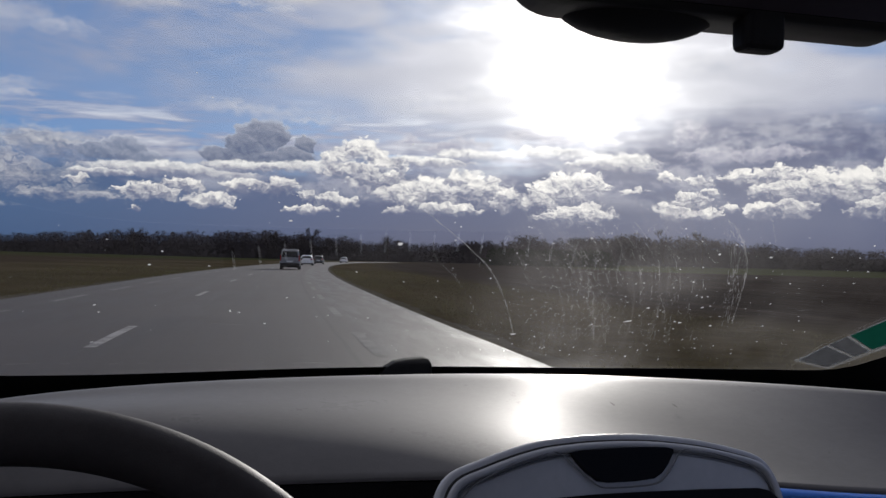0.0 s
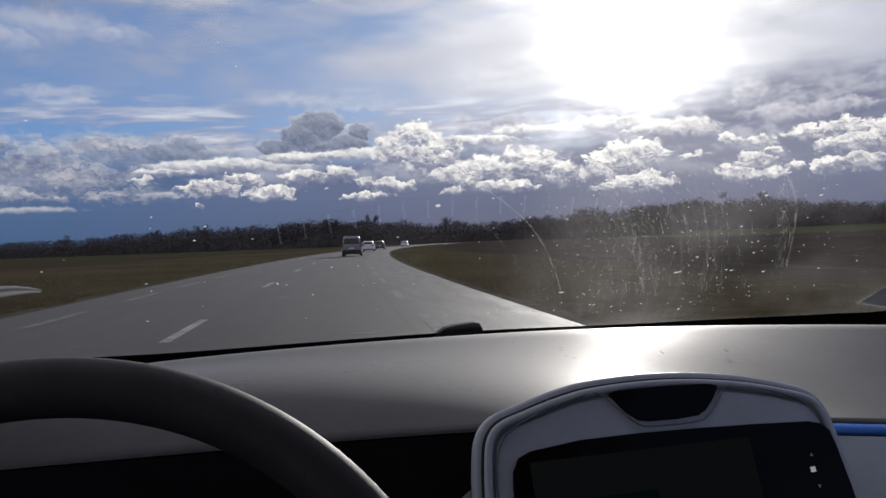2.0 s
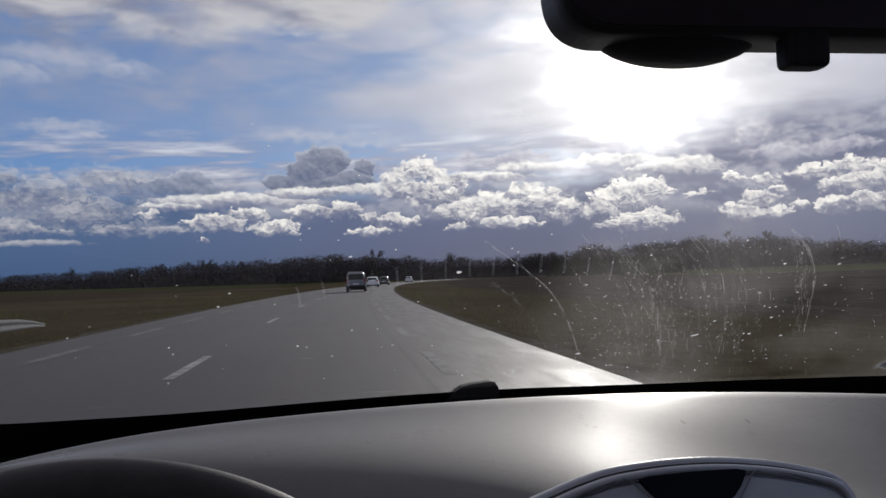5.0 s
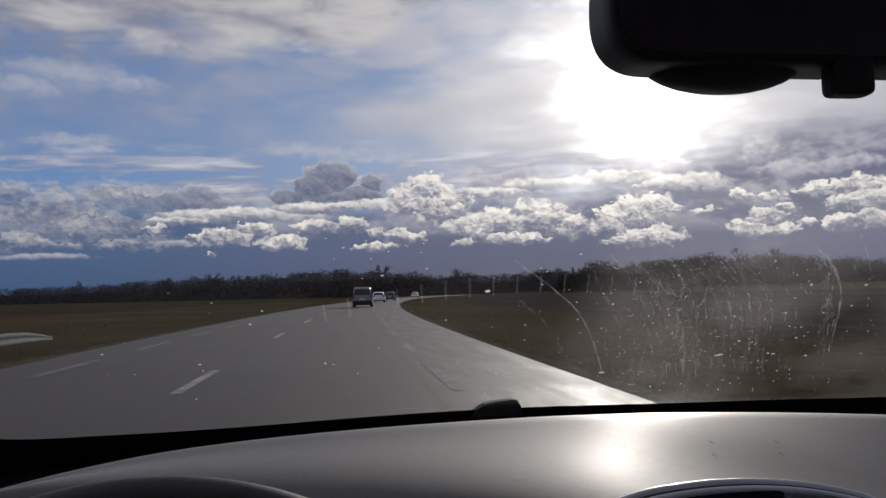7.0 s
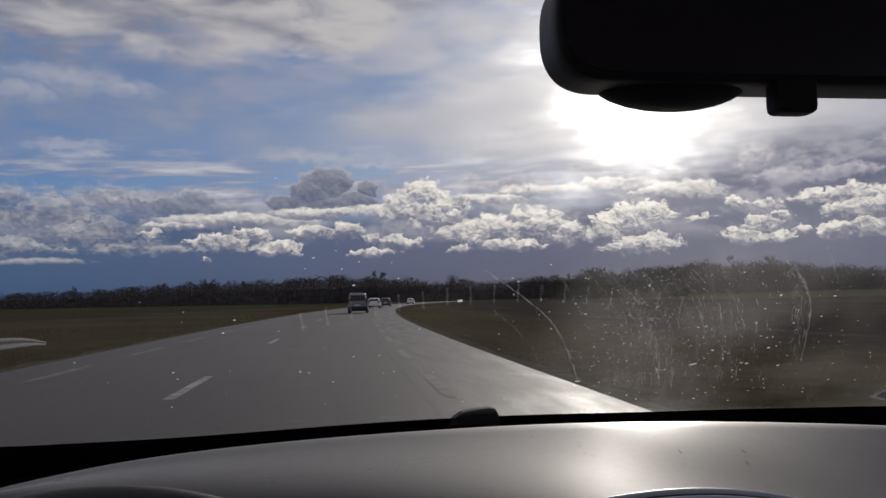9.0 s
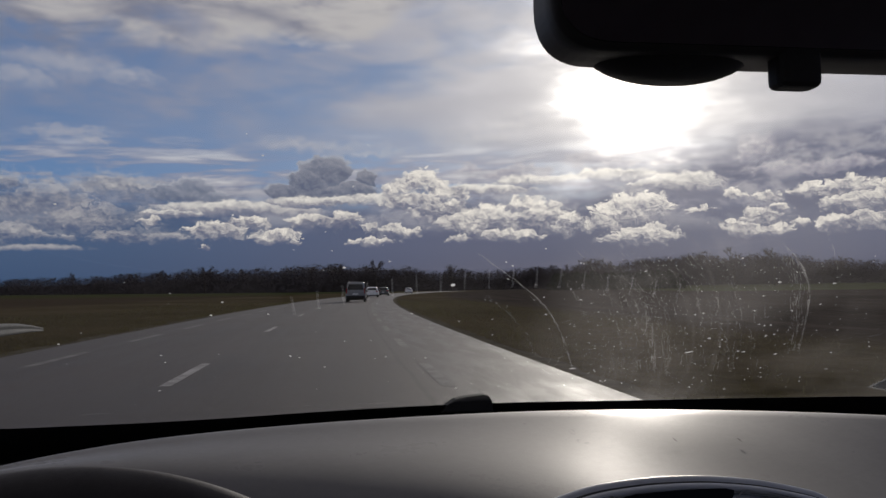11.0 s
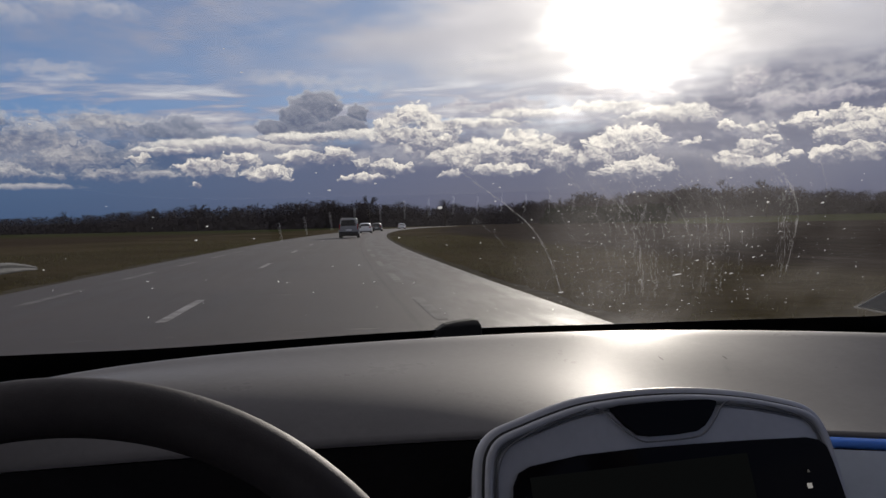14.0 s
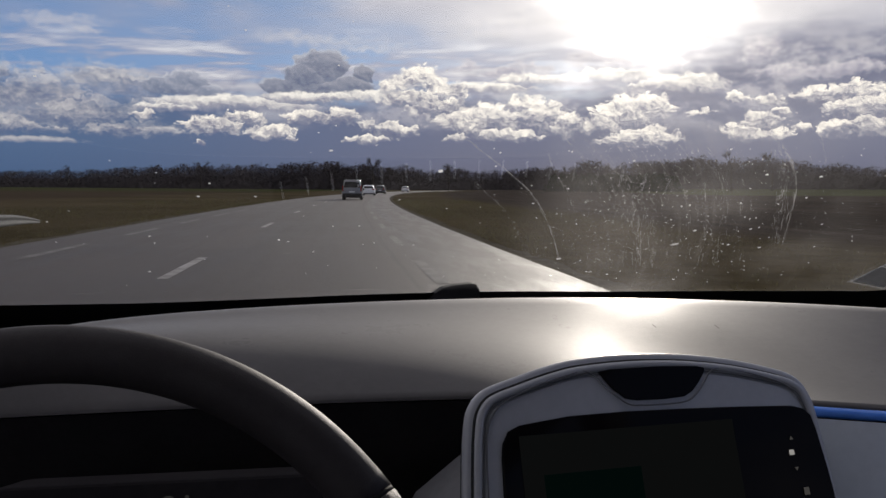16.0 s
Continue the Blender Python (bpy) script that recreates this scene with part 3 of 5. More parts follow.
M = {
    "asphalt": asphalt_material(),
    "ground": ground_material(),
    "glass": glass_material(),
    "paint_line": material("worn road paint", (0.33, 0.32, 0.315), (0.14, 0.132, 0.132), 0.75, scale=3.0, spec=0.2, bump=0.3, bump_scale=40),
    "paint_faint": material("nearly worn-off road paint", (0.20, 0.195, 0.19), (0.085, 0.08, 0.08), 0.8, scale=2.5, spec=0.15, bump=0.3, bump_scale=40),
    "gravel": material("shoulder grit", (0.10, 0.088, 0.070), (0.055, 0.050, 0.036), 1.0, scale=2.0, spec=0.0, bump=0.6, bump_scale=25),
    "dash": material("grained dark dashboard plastic", (0.078, 0.073, 0.076), (0.062, 0.058, 0.061), 0.27, 0.32, scale=14, bump=0.10, bump_scale=330, spec=0.010, coat=0.90, coat_rough=0.66),
    "rib": material("satin metal vent rib", (0.75, 0.75, 0.76), (0.66, 0.66, 0.67), 0.38, metal=1.0, scale=40),
    "dash_black": material("matt black plastic", (0.018, 0.018, 0.019), (0.012, 0.012, 0.013), 0.7, scale=20, bump=0.15, bump_scale=600, spec=0.12),
    "smudge": material("dull grey rub mark", (0.075, 0.070, 0.072), None, 0.8, scale=40, spec=0.05),
    "void": material("unlit matt black plastic", (0.030, 0.028, 0.030), (0.023, 0.021, 0.023), 0.9, scale=20, spec=0.0),
    "frit": material("black printed glass border", (0.014, 0.013, 0.014), None, 0.35, scale=12, spec=0.3),
    "leather": material("black grained wheel leather", (0.036, 0.031, 0.033), (0.028, 0.024, 0.026), 0.56, 0.64, scale=30, bump=0.22, bump_scale=1100, spec=0.3),
    "leather_dot": material("perforated black leather", (0.027, 0.024, 0.025), (0.012, 0.011, 0.011), 0.45, 0.6, scale=60, bump=1.0, bump_scale=700, spec=0.5),
    "silver": material("satin pale grey trim plastic", (0.42, 0.43, 0.47), (0.37, 0.38, 0.42), 0.34, 0.40, scale=20, bump=0.05, bump_scale=800, coat=0.15),
    # Darker copy of the silver trim: shade of groove and crease is its colour.
    "silver_dark": material("trim with crease shade in its colour", (0.20, 0.205, 0.22), (0.16, 0.165, 0.18), 0.6, scale=20, spec=0.1),
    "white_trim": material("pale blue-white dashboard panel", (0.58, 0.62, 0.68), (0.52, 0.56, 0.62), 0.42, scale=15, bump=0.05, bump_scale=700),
    # Far darker than the pale panel: the flank's shade is put into this colour.
    "flank": material("pale side plastic with shade in its colour", (0.20, 0.20, 0.215), (0.16, 0.16, 0.175), 0.5, scale=15, bump=0.05, bump_scale=700, spec=0.3),
    "blue_trim": material("bright blue trim strip", (0.09, 0.30, 0.95), (0.08, 0.26, 0.85), 0.3, scale=20, coat=0.3),
    "piano": plain_glass("glossy black panel", (0.007, 0.006, 0.007), 0.05),
    "chrome": material("polished chrome", (0.82, 0.82, 0.84), (0.74, 0.74, 0.76), 0.12, metal=1.0, scale=20),
    "mirror_black": material("black mirror housing", (0.026, 0.023, 0.025), (0.020, 0.018, 0.019), 0.55, scale=25, bump=0.15, bump_scale=500, spec=0.3),
    "mirror": material("dimmed mirror glass", (0.060, 0.046, 0.056), (0.050, 0.038, 0.047), 0.22, scale=5, spec=0.35),
    "cabin": material("grey cabin lining", (0.22, 0.215, 0.21), (0.17, 0.165, 0.165), 0.9, scale=25, bump=0.3, bump_scale=300, spec=0.2),
    "dirt": dirt_material("dried dirt spots", (0.6, 0.59, 0.58), (0.95, 0.95, 0.94)),
    "smear": dirt_material("dried wiper smear", (0.40, 0.395, 0.39), (0.8, 0.79, 0.78), 0.5),
    "sticker_green": dirt_material("green paper sticker", (0.004, 0.045, 0.030), (0.007, 0.075, 0.050)),
    "sticker_grey": dirt_material("grey paper sticker", (0.05, 0.05, 0.056), (0.11, 0.115, 0.12)),
    "seam": dirt_material("pale plastic seam", (0.45, 0.46, 0.47), (0.85, 0.86, 0.87)),
    "sticker_edge": dirt_material("clear sticker sleeve", (0.20, 0.21, 0.22), (0.42, 0.44, 0.46), 0.7),
    "bark": material("grey-brown winter bark", (0.075, 0.060, 0.048), (0.040, 0.032, 0.027), 0.95, scale=0.6, spec=0.1),
    "twig": material("bare winter twigs", (0.066, 0.055, 0.056), (0.050, 0.041, 0.043), 0.95, scale=0.05, spec=0.1),
    "evergreen": material("dark evergreen foliage", (0.030, 0.036, 0.020), (0.016, 0.020, 0.012), 0.9, scale=0.3, spec=0.1),
    "grass": dirt_material("dry winter grass blades", (0.050, 0.047, 0.023), (0.080, 0.069, 0.038)),
    "steel": material("galvanised steel", (0.09, 0.094, 0.10), (0.065, 0.067, 0.07), 0.85, metal=0.1, scale=4, bump=0.1, bump_scale=50),
    "silver_paint": material("silver-grey car paint", (0.21, 0.21, 0.215), (0.17, 0.17, 0.175), 0.35, metal=0.5, scale=3, coat=0.8),
    "white_paint": material("white car paint", (0.78, 0.78, 0.78), (0.70, 0.70, 0.70), 0.30, scale=3, coat=0.8),
    "dark_paint": material("dark grey car paint", (0.06, 0.062, 0.068), (0.045, 0.047, 0.05), 0.30, metal=0.3, scale=3, coat=0.8),
    "blue_paint": material("pale grey-blue car paint", (0.40, 0.44, 0.50), (0.35, 0.39, 0.45), 0.30, metal=0.2, scale=3, coat=0.8),
    "car_glass": plain_glass("dark car window glass", (0.015, 0.018, 0.02)),
    "tyre": material("black tyre rubber", (0.022, 0.022, 0.023), (0.015, 0.015, 0.016), 0.85, scale=10, bump=0.2, bump_scale=80),
    "alloy": material("silver alloy", (0.62, 0.62, 0.64), (0.52, 0.52, 0.54), 0.3, metal=0.9, scale=8),
    "tail": material("red tail lamp plastic", (0.35, 0.012, 0.012), (0.28, 0.01, 0.01), 0.2, scale=8, coat=0.6),
    "lamp": material("clear headlamp plastic", (0.62, 0.64, 0.66), (0.45, 0.47, 0.50), 0.12, scale=12, coat=1.0),
    "plate": material("pale number plate", (0.72, 0.72, 0.70), (0.62, 0.62, 0.60), 0.5, scale=10),
    "bar": material("dark printed bar", (0.02, 0.02, 0.02), None, 0.6, scale=10),
    "under": material("black car underbody", (0.012, 0.012, 0.012), None, 0.9, scale=6),
}


# ---- mesh helpers ----
def part(name, bm, mat, parent=None, label=""):
    """Links a bmesh as one mesh object, under a thing or a part."""
    me = bpy.data.meshes.new(name)
    bm.normal_update()
    bm.to_mesh(me)
    bm.free()
    me.materials.append(mat)
    ob = new(name, me)
    if parent is not None:
        ob.parent = parent
    if label:
        ob["label"] = label
    return ob


def thing(name, m, label, category, group="", kind=""):
    ob = new(name)
    ob.empty_display_size = 0.1
    ob.matrix_world = m
    return tagged(ob, label, category, group, kind)


def smooth(ob):
    for p in ob.data.polygons:
        p.use_smooth = True
    return ob


def box(w, d, h, at=(0, 0, 0), bevel=0.0, seg=2, m=None):
    bm = bmesh.new()
    bmesh.ops.create_cube(bm, size=1.0, matrix=Matrix.Translation(at) @ Matrix.Diagonal((w, d, h, 1)))
    if bevel:
        bmesh.ops.bevel(bm, geom=bm.edges[:], offset=bevel, segments=seg, profile=0.6, affect="EDGES")
    if m is not None:
        bm.transform(m)
    return bm


def grid_mesh(rows):
    """A sheet through rows of points, all of one length."""
    bm = bmesh.new()
    vs = [[bm.verts.new(p) for p in row] for row in rows]
    for a, b in zip(vs, vs[1:]):
        for i in range(len(a) - 1):
            bm.faces.new((a[i], a[i + 1], b[i + 1], b[i]))
    return bm


def tube(points, radius, sides=8, closed=False):
    """A round bar along a line of points; radius may be a list."""
    bm = bmesh.new()
    pts = [Vector(p) for p in points]
    n = len(pts)
    rings = []
    for i, p in enumerate(pts):
        a = pts[(i - 1) % n] if (closed or i > 0) else p
        b = pts[(i + 1) % n] if (closed or i < n - 1) else p
        q = (b - a).to_track_quat("Z", "Y")
        r = radius[i] if isinstance(radius, (list, tuple)) else radius
        rings.append([bm.verts.new(p + q @ Vector((r * math.cos(2 * math.pi * k / sides), r * math.sin(2 * math.pi * k / sides), 0))) for k in range(sides)])
    pairs = list(zip(rings, rings[1:])) + ([(rings[-1], rings[0])] if closed else [])
    for a, b in pairs:
        for k in range(sides):
            bm.faces.new((a[k], a[(k + 1) % sides], b[(k + 1) % sides], b[k]))
    if not closed:
        bm.faces.new(rings[0][::-1])
        bm.faces.new(rings[-1])
    return bm


def plate_mesh(outline, depth, m=None, bevel=0.0, seg=2):
    """A plate with that outline (x, y), its face at z = 0 and its back at z = -depth."""
    bm = bmesh.new()
    vs = [bm.verts.new((x, y, 0)) for x, y in outline]
    face = bm.faces.new(vs)
    face.normal_update()
    if face.normal.z < 0:
        face.normal_flip()
    front = list(face.edges)
    ext = bmesh.ops.extrude_face_region(bm, geom=[face])
    bmesh.ops.translate(bm, verts=[v for v in ext["geom"] if isinstance(v, bmesh.types.BMVert)], vec=(0, 0, -depth))
    bmesh.ops.recalc_face_normals(bm, faces=bm.faces[:])
    if bevel:
        top = [e for e in bm.edges if all(abs(v.co.z) < 1e-6 for v in e.verts)]
        bmesh.ops.bevel(bm, geom=top, offset=bevel, segments=seg, profile=0.5, affect="EDGES")
    if m is not None:
        bm.transform(m)
    return bm


def rounded(corners, radii, n=6):
    """An outline with rounded corners."""
    out = []
    k = len(corners)
    for i in range(k):
        p, a, b = (Vector((*corners[j % k], 0)) for j in (i, i - 1, i + 1))
        r = radii[i] if isinstance(radii, (list, tuple)) else radii
        s, e = p + (a - p).normalized() * r, p + (b - p).normalized() * r
        for j in range(n + 1):
            t = j / n
            q = s * (1 - t) ** 2 + p * 2 * t * (1 - t) + e * t * t
            out.append((q.x, q.y))
    return out


def bend(y):
    """Sideways shift of the road at y."""
    return 0.02 * y + y * y / 2230.0


# ---- landscape ----
def road_sheet(name, u0, u1, z, y0, y1, mat, label, category, wobble=0.0, step=3.0, kind="structure"):
    rows = []
    n = max(2, int((y1 - y0) / step))
    rng = random.Random(len(name) + int(u0 * 10))
    for i in range(n + 1):
        y = y0 + (y1 - y0) * i / n
        w0, w1 = ((rng.uniform(-wobble, wobble), rng.uniform(-wobble, wobble)) if wobble else (0, 0))
        rows.append([(bend(y) + u0 + w0, y, z), (bend(y) + (u0 + u1) / 2, y, z + 0.002), (bend(y) + u1 + w1, y, z)])
    ob = part(name, grid_mesh(rows), mat)
    return tagged(ob, label, category, kind=kind)


def ground_lift(x, y):
    """How far the fields rise at x, y."""
    if x > 90 and y > 150:
        return min(9.0, (x - 90) * 0.02) * min(1.0, (y - 150) / 250)
    return 0.0


def build_ground():
    xs = [-4000, -1500, -600, -250, -120, -60, -30, -15, 0, 15, 30, 60, 120, 250, 600, 1500, 4000]
    ys = [-1200, -300, -80, -30, 0, 15, 30, 50, 80, 120, 170, 230, 300, 400, 550, 800, 1300, 2500, 4200]
    rows = []
    for y in ys:
        row = []
        for x in xs:
            row.append((x, y, -0.045 + ground_lift(x, y)))
        rows.append(row)
    tagged(part("ground", grid_mesh(rows), M["ground"]), "winter fields of green crop, verge grass and ploughed earth", "ground", kind="structure")
    road_sheet("road", -5.9, 3.05, 0.0, -60, 520, M["asphalt"], "grey asphalt country road bending gently", "road")
    road_sheet("shoulder_grit", 3.02, 3.40, -0.018, -30, 260, M["gravel"], "gritty broken edge beside the asphalt", "verge", 0.10, 0.7)
    road_sheet("shoulder_grit", -6.35, -5.87, -0.018, -30, 260, M["gravel"], "gritty broken edge beside the asphalt", "verge", 0.16, 0.7)


def dash_line(u, y0, length, width, name, label):
    n = max(2, int(length / 1.0))
    rows = []
    for i in range(n + 1):
        y = y0 + length * i / n
        rows.append([(bend(y) + u - width / 2, y, 0.005), (bend(y) + u + width / 2, y, 0.005)])
    ob = part(name, grid_mesh(rows), M["paint_line" if name == "lane_dash" else "paint_faint"])
    return tagged(ob, label, "road marking", group=label, kind="")


def build_markings():
    for i in range(12):                                   # centre line, long gaps
        dash_line(-2.03, 10.0 + i * 13.0 if i else 10.2, 3.0, 0.14, "lane_dash", "white centre dash worn into the asphalt")
    for i in range(16):                                   # shoulder line of the near lane
        dash_line(1.30, 9.4 + i * 6.4, 3.0, 0.16, "shoulder_dash", "white shoulder dash worn into the asphalt")
    for i in range(14):
        dash_line(-4.72, 13.2 + i * 6.2, 3.2, 0.17, "edge_dash", "white edge dash beside the oncoming lane")


build_ground()
build_markings()


def slope_between(x, table):
    for (a, va), (b, vb) in zip(table, table[1:]):
        if x <= b:
            return va + (vb - va) * max(0.0, (x - a) / (b - a))
    return table[-1][1]


def woods(name, skyline, spacing, seed, label):
    """A far belt of bare trees: trunks with crowns of many small twig blades. skyline: azimuth, (distance, treetop height)."""
    rng = random.Random(seed)
    verts, faces = [], []

    def quad(c, a, b):
        i = len(verts)
        verts.extend((c - a - b, c + a - b, c + a + b, c - a + b))
        faces.append((i, i + 1, i + 2, i + 3))

    far = [(a, d) for a, d, h in skyline]
    tall = [(a, h) for a, d, h in skyline]
    for _ in range(int((skyline[-1][0] - skyline[0][0]) / spacing)):
        deg = rng.uniform(skyline[0][0], skyline[-1][0])
        az = radians(deg)
        d = slope_between(deg, far) * rng.uniform(0.95, 1.10)
        p = Vector((math.sin(az) * d, math.cos(az) * d, 0.0))
        p.z = ground_lift(p.x, p.y) - 0.2
        swell = 1.0 + 0.22 * noise.noise((deg * 0.55, seed, 0)) + 0.14 * noise.noise((deg * 2.1, seed, 5))
        h = slope_between(deg, tall) * swell * rng.choice((0.62, 0.76, 0.84, 0.90, 0.94, 0.97, 1.0)) * rng.uniform(0.95, 1.04)
        side = Vector((math.cos(az), -math.sin(az), 0))
        deep = Vector((math.sin(az), math.cos(az), 0))
        w = h * 0.007 + 0.04
        for axis in (side, deep):
            i = len(verts)
            verts.extend((p - axis * w, p + axis * w, p + Vector((0, 0, h * 0.8)) + axis * w * 0.3, p + Vector((0, 0, h * 0.8)) - axis * w * 0.3))
            faces.append((i, i + 1, i + 2, i + 3))
        wide = h * rng.uniform(0.36, 0.56)
        for _ in range(150):                                # twig blades, finer towards the crown's rim
            r = rng.random() ** 0.5
            th, up = rng.uniform(0, 6.283), rng.uniform(-1, 1)
            flat = (1 - up * up) ** 0.5 * r
            c = p + side * math.cos(th) * flat * wide + deep * math.sin(th) * flat * wide + Vector((0, 0, h * (0.58 + 0.40 * up * (0.6 + 0.4 * r))))
            s = h * rng.uniform(0.016, 0.046) * (1.3 - 0.6 * r)
            tilt = rng.uniform(-1.2, 1.2)
            a = (side * math.cos(tilt) + deep * math.sin(tilt)) * s * rng.uniform(0.15, 0.6)
            quad(c, a, (Vector((0, 0, rng.uniform(0.4, 1.0))) + side * rng.uniform(-1.0, 1.0) + deep * rng.uniform(-0.6, 0.6)) * s)
        for _ in range(18):                                 # undergrowth closes the foot
            c = p + side * rng.uniform(-1, 1) * h * 0.45 + Vector((0, 0, h * rng.uniform(0.02, 0.48)))
            quad(c, side * h * 0.07, Vector((0, 0, h * 0.08)) + deep * rng.uniform(-0.4, 0.4))
    me = bpy.data.meshes.new(name)
    me.from_pydata([tuple(v) for v in verts], [], faces)
    me.materials.append(M["twig"])
    return tagged(new(name, me), label, "woods", kind="stuff")


woods("far_woods", [(-46, 620, 7.5), (-30, 580, 8.0), (-20, 520, 10.2), (-15, 500, 11.0), (-10, 470, 12.6), (-6, 450, 13.2), (-2.5, 440, 14.2), (1.5, 430, 15.4),
                    (5, 430, 13.6), (9, 430, 11.2), (11.5, 430, 11.4), (14, 440, 11.0), (17, 445, 11.6)], 0.060, 4, "dark belt of bare winter trees across the fields")
woods("far_woods", [(14, 440, 11.4), (17, 430, 13.0), (21, 420, 14.4), (26.5, 410, 15.6), (30, 400, 14.2), (33, 400, 13.2), (37, 400, 10.4), (46, 400, 9.6)], 0.065, 9,
      "dark belt of bare winter trees on rising ground")
woods("far_hedge", [(46, 420, 10), (75, 420, 11)], 0.16, 11, "low dark hedge of bare winter bushes")
woods("far_hedge", [(-80, 500, 8), (-46, 620, 7)], 0.20, 12, "low dark hedge of bare winter bushes")


def evergreen_clump(az0, az1, dist, high, seed):
    """A dense dark thicket standing in the field: many small leaf sprays in rounded heads."""
    rng = random.Random(seed)
    verts, faces = [], []
    for k in range(46):
        az = radians(az0 + (az1 - az0) * (k + rng.uniform(0.1, 0.9)) / 46)
        d = dist * rng.uniform(0.98, 1.03)
        x, y = math.sin(az) * d, math.cos(az) * d
        z = ground_lift(x, y) - 0.1
        ends = min(1.0, 0.45 + 0.25 * min(k, 45 - k))
        h = high * ends * rng.uniform(0.86, 1.06)
        for _ in range(260):
            th, up, r = rng.uniform(0, 6.283), rng.uniform(-1, 1), rng.random() ** 0.4
            flat = (1 - abs(up) ** 3) ** 0.5 * r
            c = Vector((x + math.cos(th) * flat * h * 0.34, y + math.sin(th) * flat * h * 0.34, z + h * (0.5 + 0.5 * up * (0.7 + 0.3 * r))))
            s = h * rng.uniform(0.02, 0.05)
            a = Vector((rng.uniform(-1, 1), rng.uniform(-1, 1), rng.uniform(-0.4, 0.4))) * s
            b = Vector((rng.uniform(-0.4, 0.4), rng.uniform(-0.4, 0.4), 1)) * s
            i = len(verts)
            verts.extend((c - a - b, c + a - b, c + a * 0.4 + b, c - a * 0.5 + b))
            faces.append((i, i + 1, i + 2, i + 3))
    me = bpy.data.meshes.new("evergreen_thicket")
    me.from_pydata([tuple(v) for v in verts], [], faces)
    me.materials.append(M["evergreen"])
    tagged(new("evergreen_thicket", me), "dense dark evergreen thicket standing in the field", "thicket", kind="stuff")


evergreen_clump(16.2, 25.4, 300, 6.6, 31)


# ---- the car round the camera ----
CX = 0.25                                                 # the car's middle


def glass_y(x, z):
    """Where the raked, curved windscreen stands at x, z."""
    return 1.112 - (z - 0.978) * 1.746 - 0.5 * (x - CX) ** 2


def along(x, table):
    """Soft interpolation in a short table of (x, value)."""
    for (a, va), (b, vb) in zip(table, table[1:]):
        if x <= b:
            t = max(0.0, min(1.0, (x - a) / (b - a)))
            i = table.index((a, va))
            p, q = table[max(0, i - 1)], table[min(len(table) - 1, i + 2)]
            m0 = (vb - p[1]) / max(1e-6, b - p[0]) * (b - a)
            m1 = (q[1] - va) / max(1e-6, q[0] - a) * (b - a)
            return (2 * t ** 3 - 3 * t ** 2 + 1) * va + (t ** 3 - 2 * t ** 2 + t) * m0 + (3 * t ** 2 - 2 * t ** 3) * vb + (t ** 3 - t ** 2) * m1
    return table[-1][1]


def curve_points(pts, n=4):
    """A smooth line through the points."""
    out = []
    for i in range(len(pts) - 1):
        p = [Vector(pts[max(0, min(len(pts) - 1, i + k))]) for k in (-1, 0, 1, 2)]
        for j in range(n):
            t = j / n
            out.append(0.5 * (2 * p[1] + (p[2] - p[0]) * t + (2 * p[0] - 5 * p[1] + 4 * p[2] - p[3]) * t * t + (3 * p[1] - p[0] - 3 * p[2] + p[3]) * t ** 3))
    return out + [Vector(pts[-1])]


RIDGE = ((-0.50, 0.40), (-0.38, 0.56), (-0.30, 0.655), (-0.24, 0.725), (-0.17, 0.785), (-0.09, 0.828), (0.02, 0.862), (0.14, 0.882), (0.25, 0.888),
         (0.36, 0.875), (0.47, 0.842), (0.57, 0.795), (0.66, 0.735), (0.76, 0.65), (0.86, 0.545), (1.0, 0.40))
LIP_Y = ((-0.553, 0.62), (-0.221, 0.62), (0.144, 0.62), (0.318, 0.594), (0.41, 0.562), (0.456, 0.546), (0.57, 0.537), (0.93, 0.533))
LIP_Z = ((-0.553, 0.9408), (-0.221, 0.9519), (0.144, 0.9541), (0.318, 0.9537), (0.41, 0.953), (0.456, 0.9503), (0.57, 0.9472), (0.93, 0.9388))


def lip_z(x):
    """The front lip's height, with its bends eased."""
    return sum(along(x + 0.012 * k, LIP_Z) * (9 - abs(k)) for k in range(-8, 9)) / 81.0


def lip_y(x):
    return min(sum(along(x + 0.012 * k, LIP_Y) * (9 - abs(k)) for k in range(-8, 9)) / 81.0, along(x, RIDGE) - 0.03)


def crown(t):
    """The pad's rise from lip to ridge: straight, then rolling over."""
    return 1.0526 * t - 5.263 * max(0.0, t - 0.90) ** 2


def ridge_z(x):
    return 0.9955 - 0.25 * max(0.0, abs(x - CX) - 0.40) ** 2


def hood(x, t):
    """The pad swells over the driver's display, and before the passenger it rolls down to its lip."""
    roll = max(0.0, min(1.0, (x - 0.30) / 0.16))
    roll = 0.009 * roll * roll * (3 - 2 * roll) * 4 * t * max(0.0, 1 - t) ** 1.5
    return -0.055 * (max(-0.25, x) - CX if x < CX else 0.10 * math.tanh((x - CX) / 0.10)) * 6.75 * t * (1 - t) ** 2 + roll


def pad_z(x, y):
    yl, yr, zl = lip_y(x), along(x, RIDGE), lip_z(x)
    t = (y - yl) / (yr - yl)
    return zl + (ridge_z(x) - zl) * crown(t) + hood(x, t)


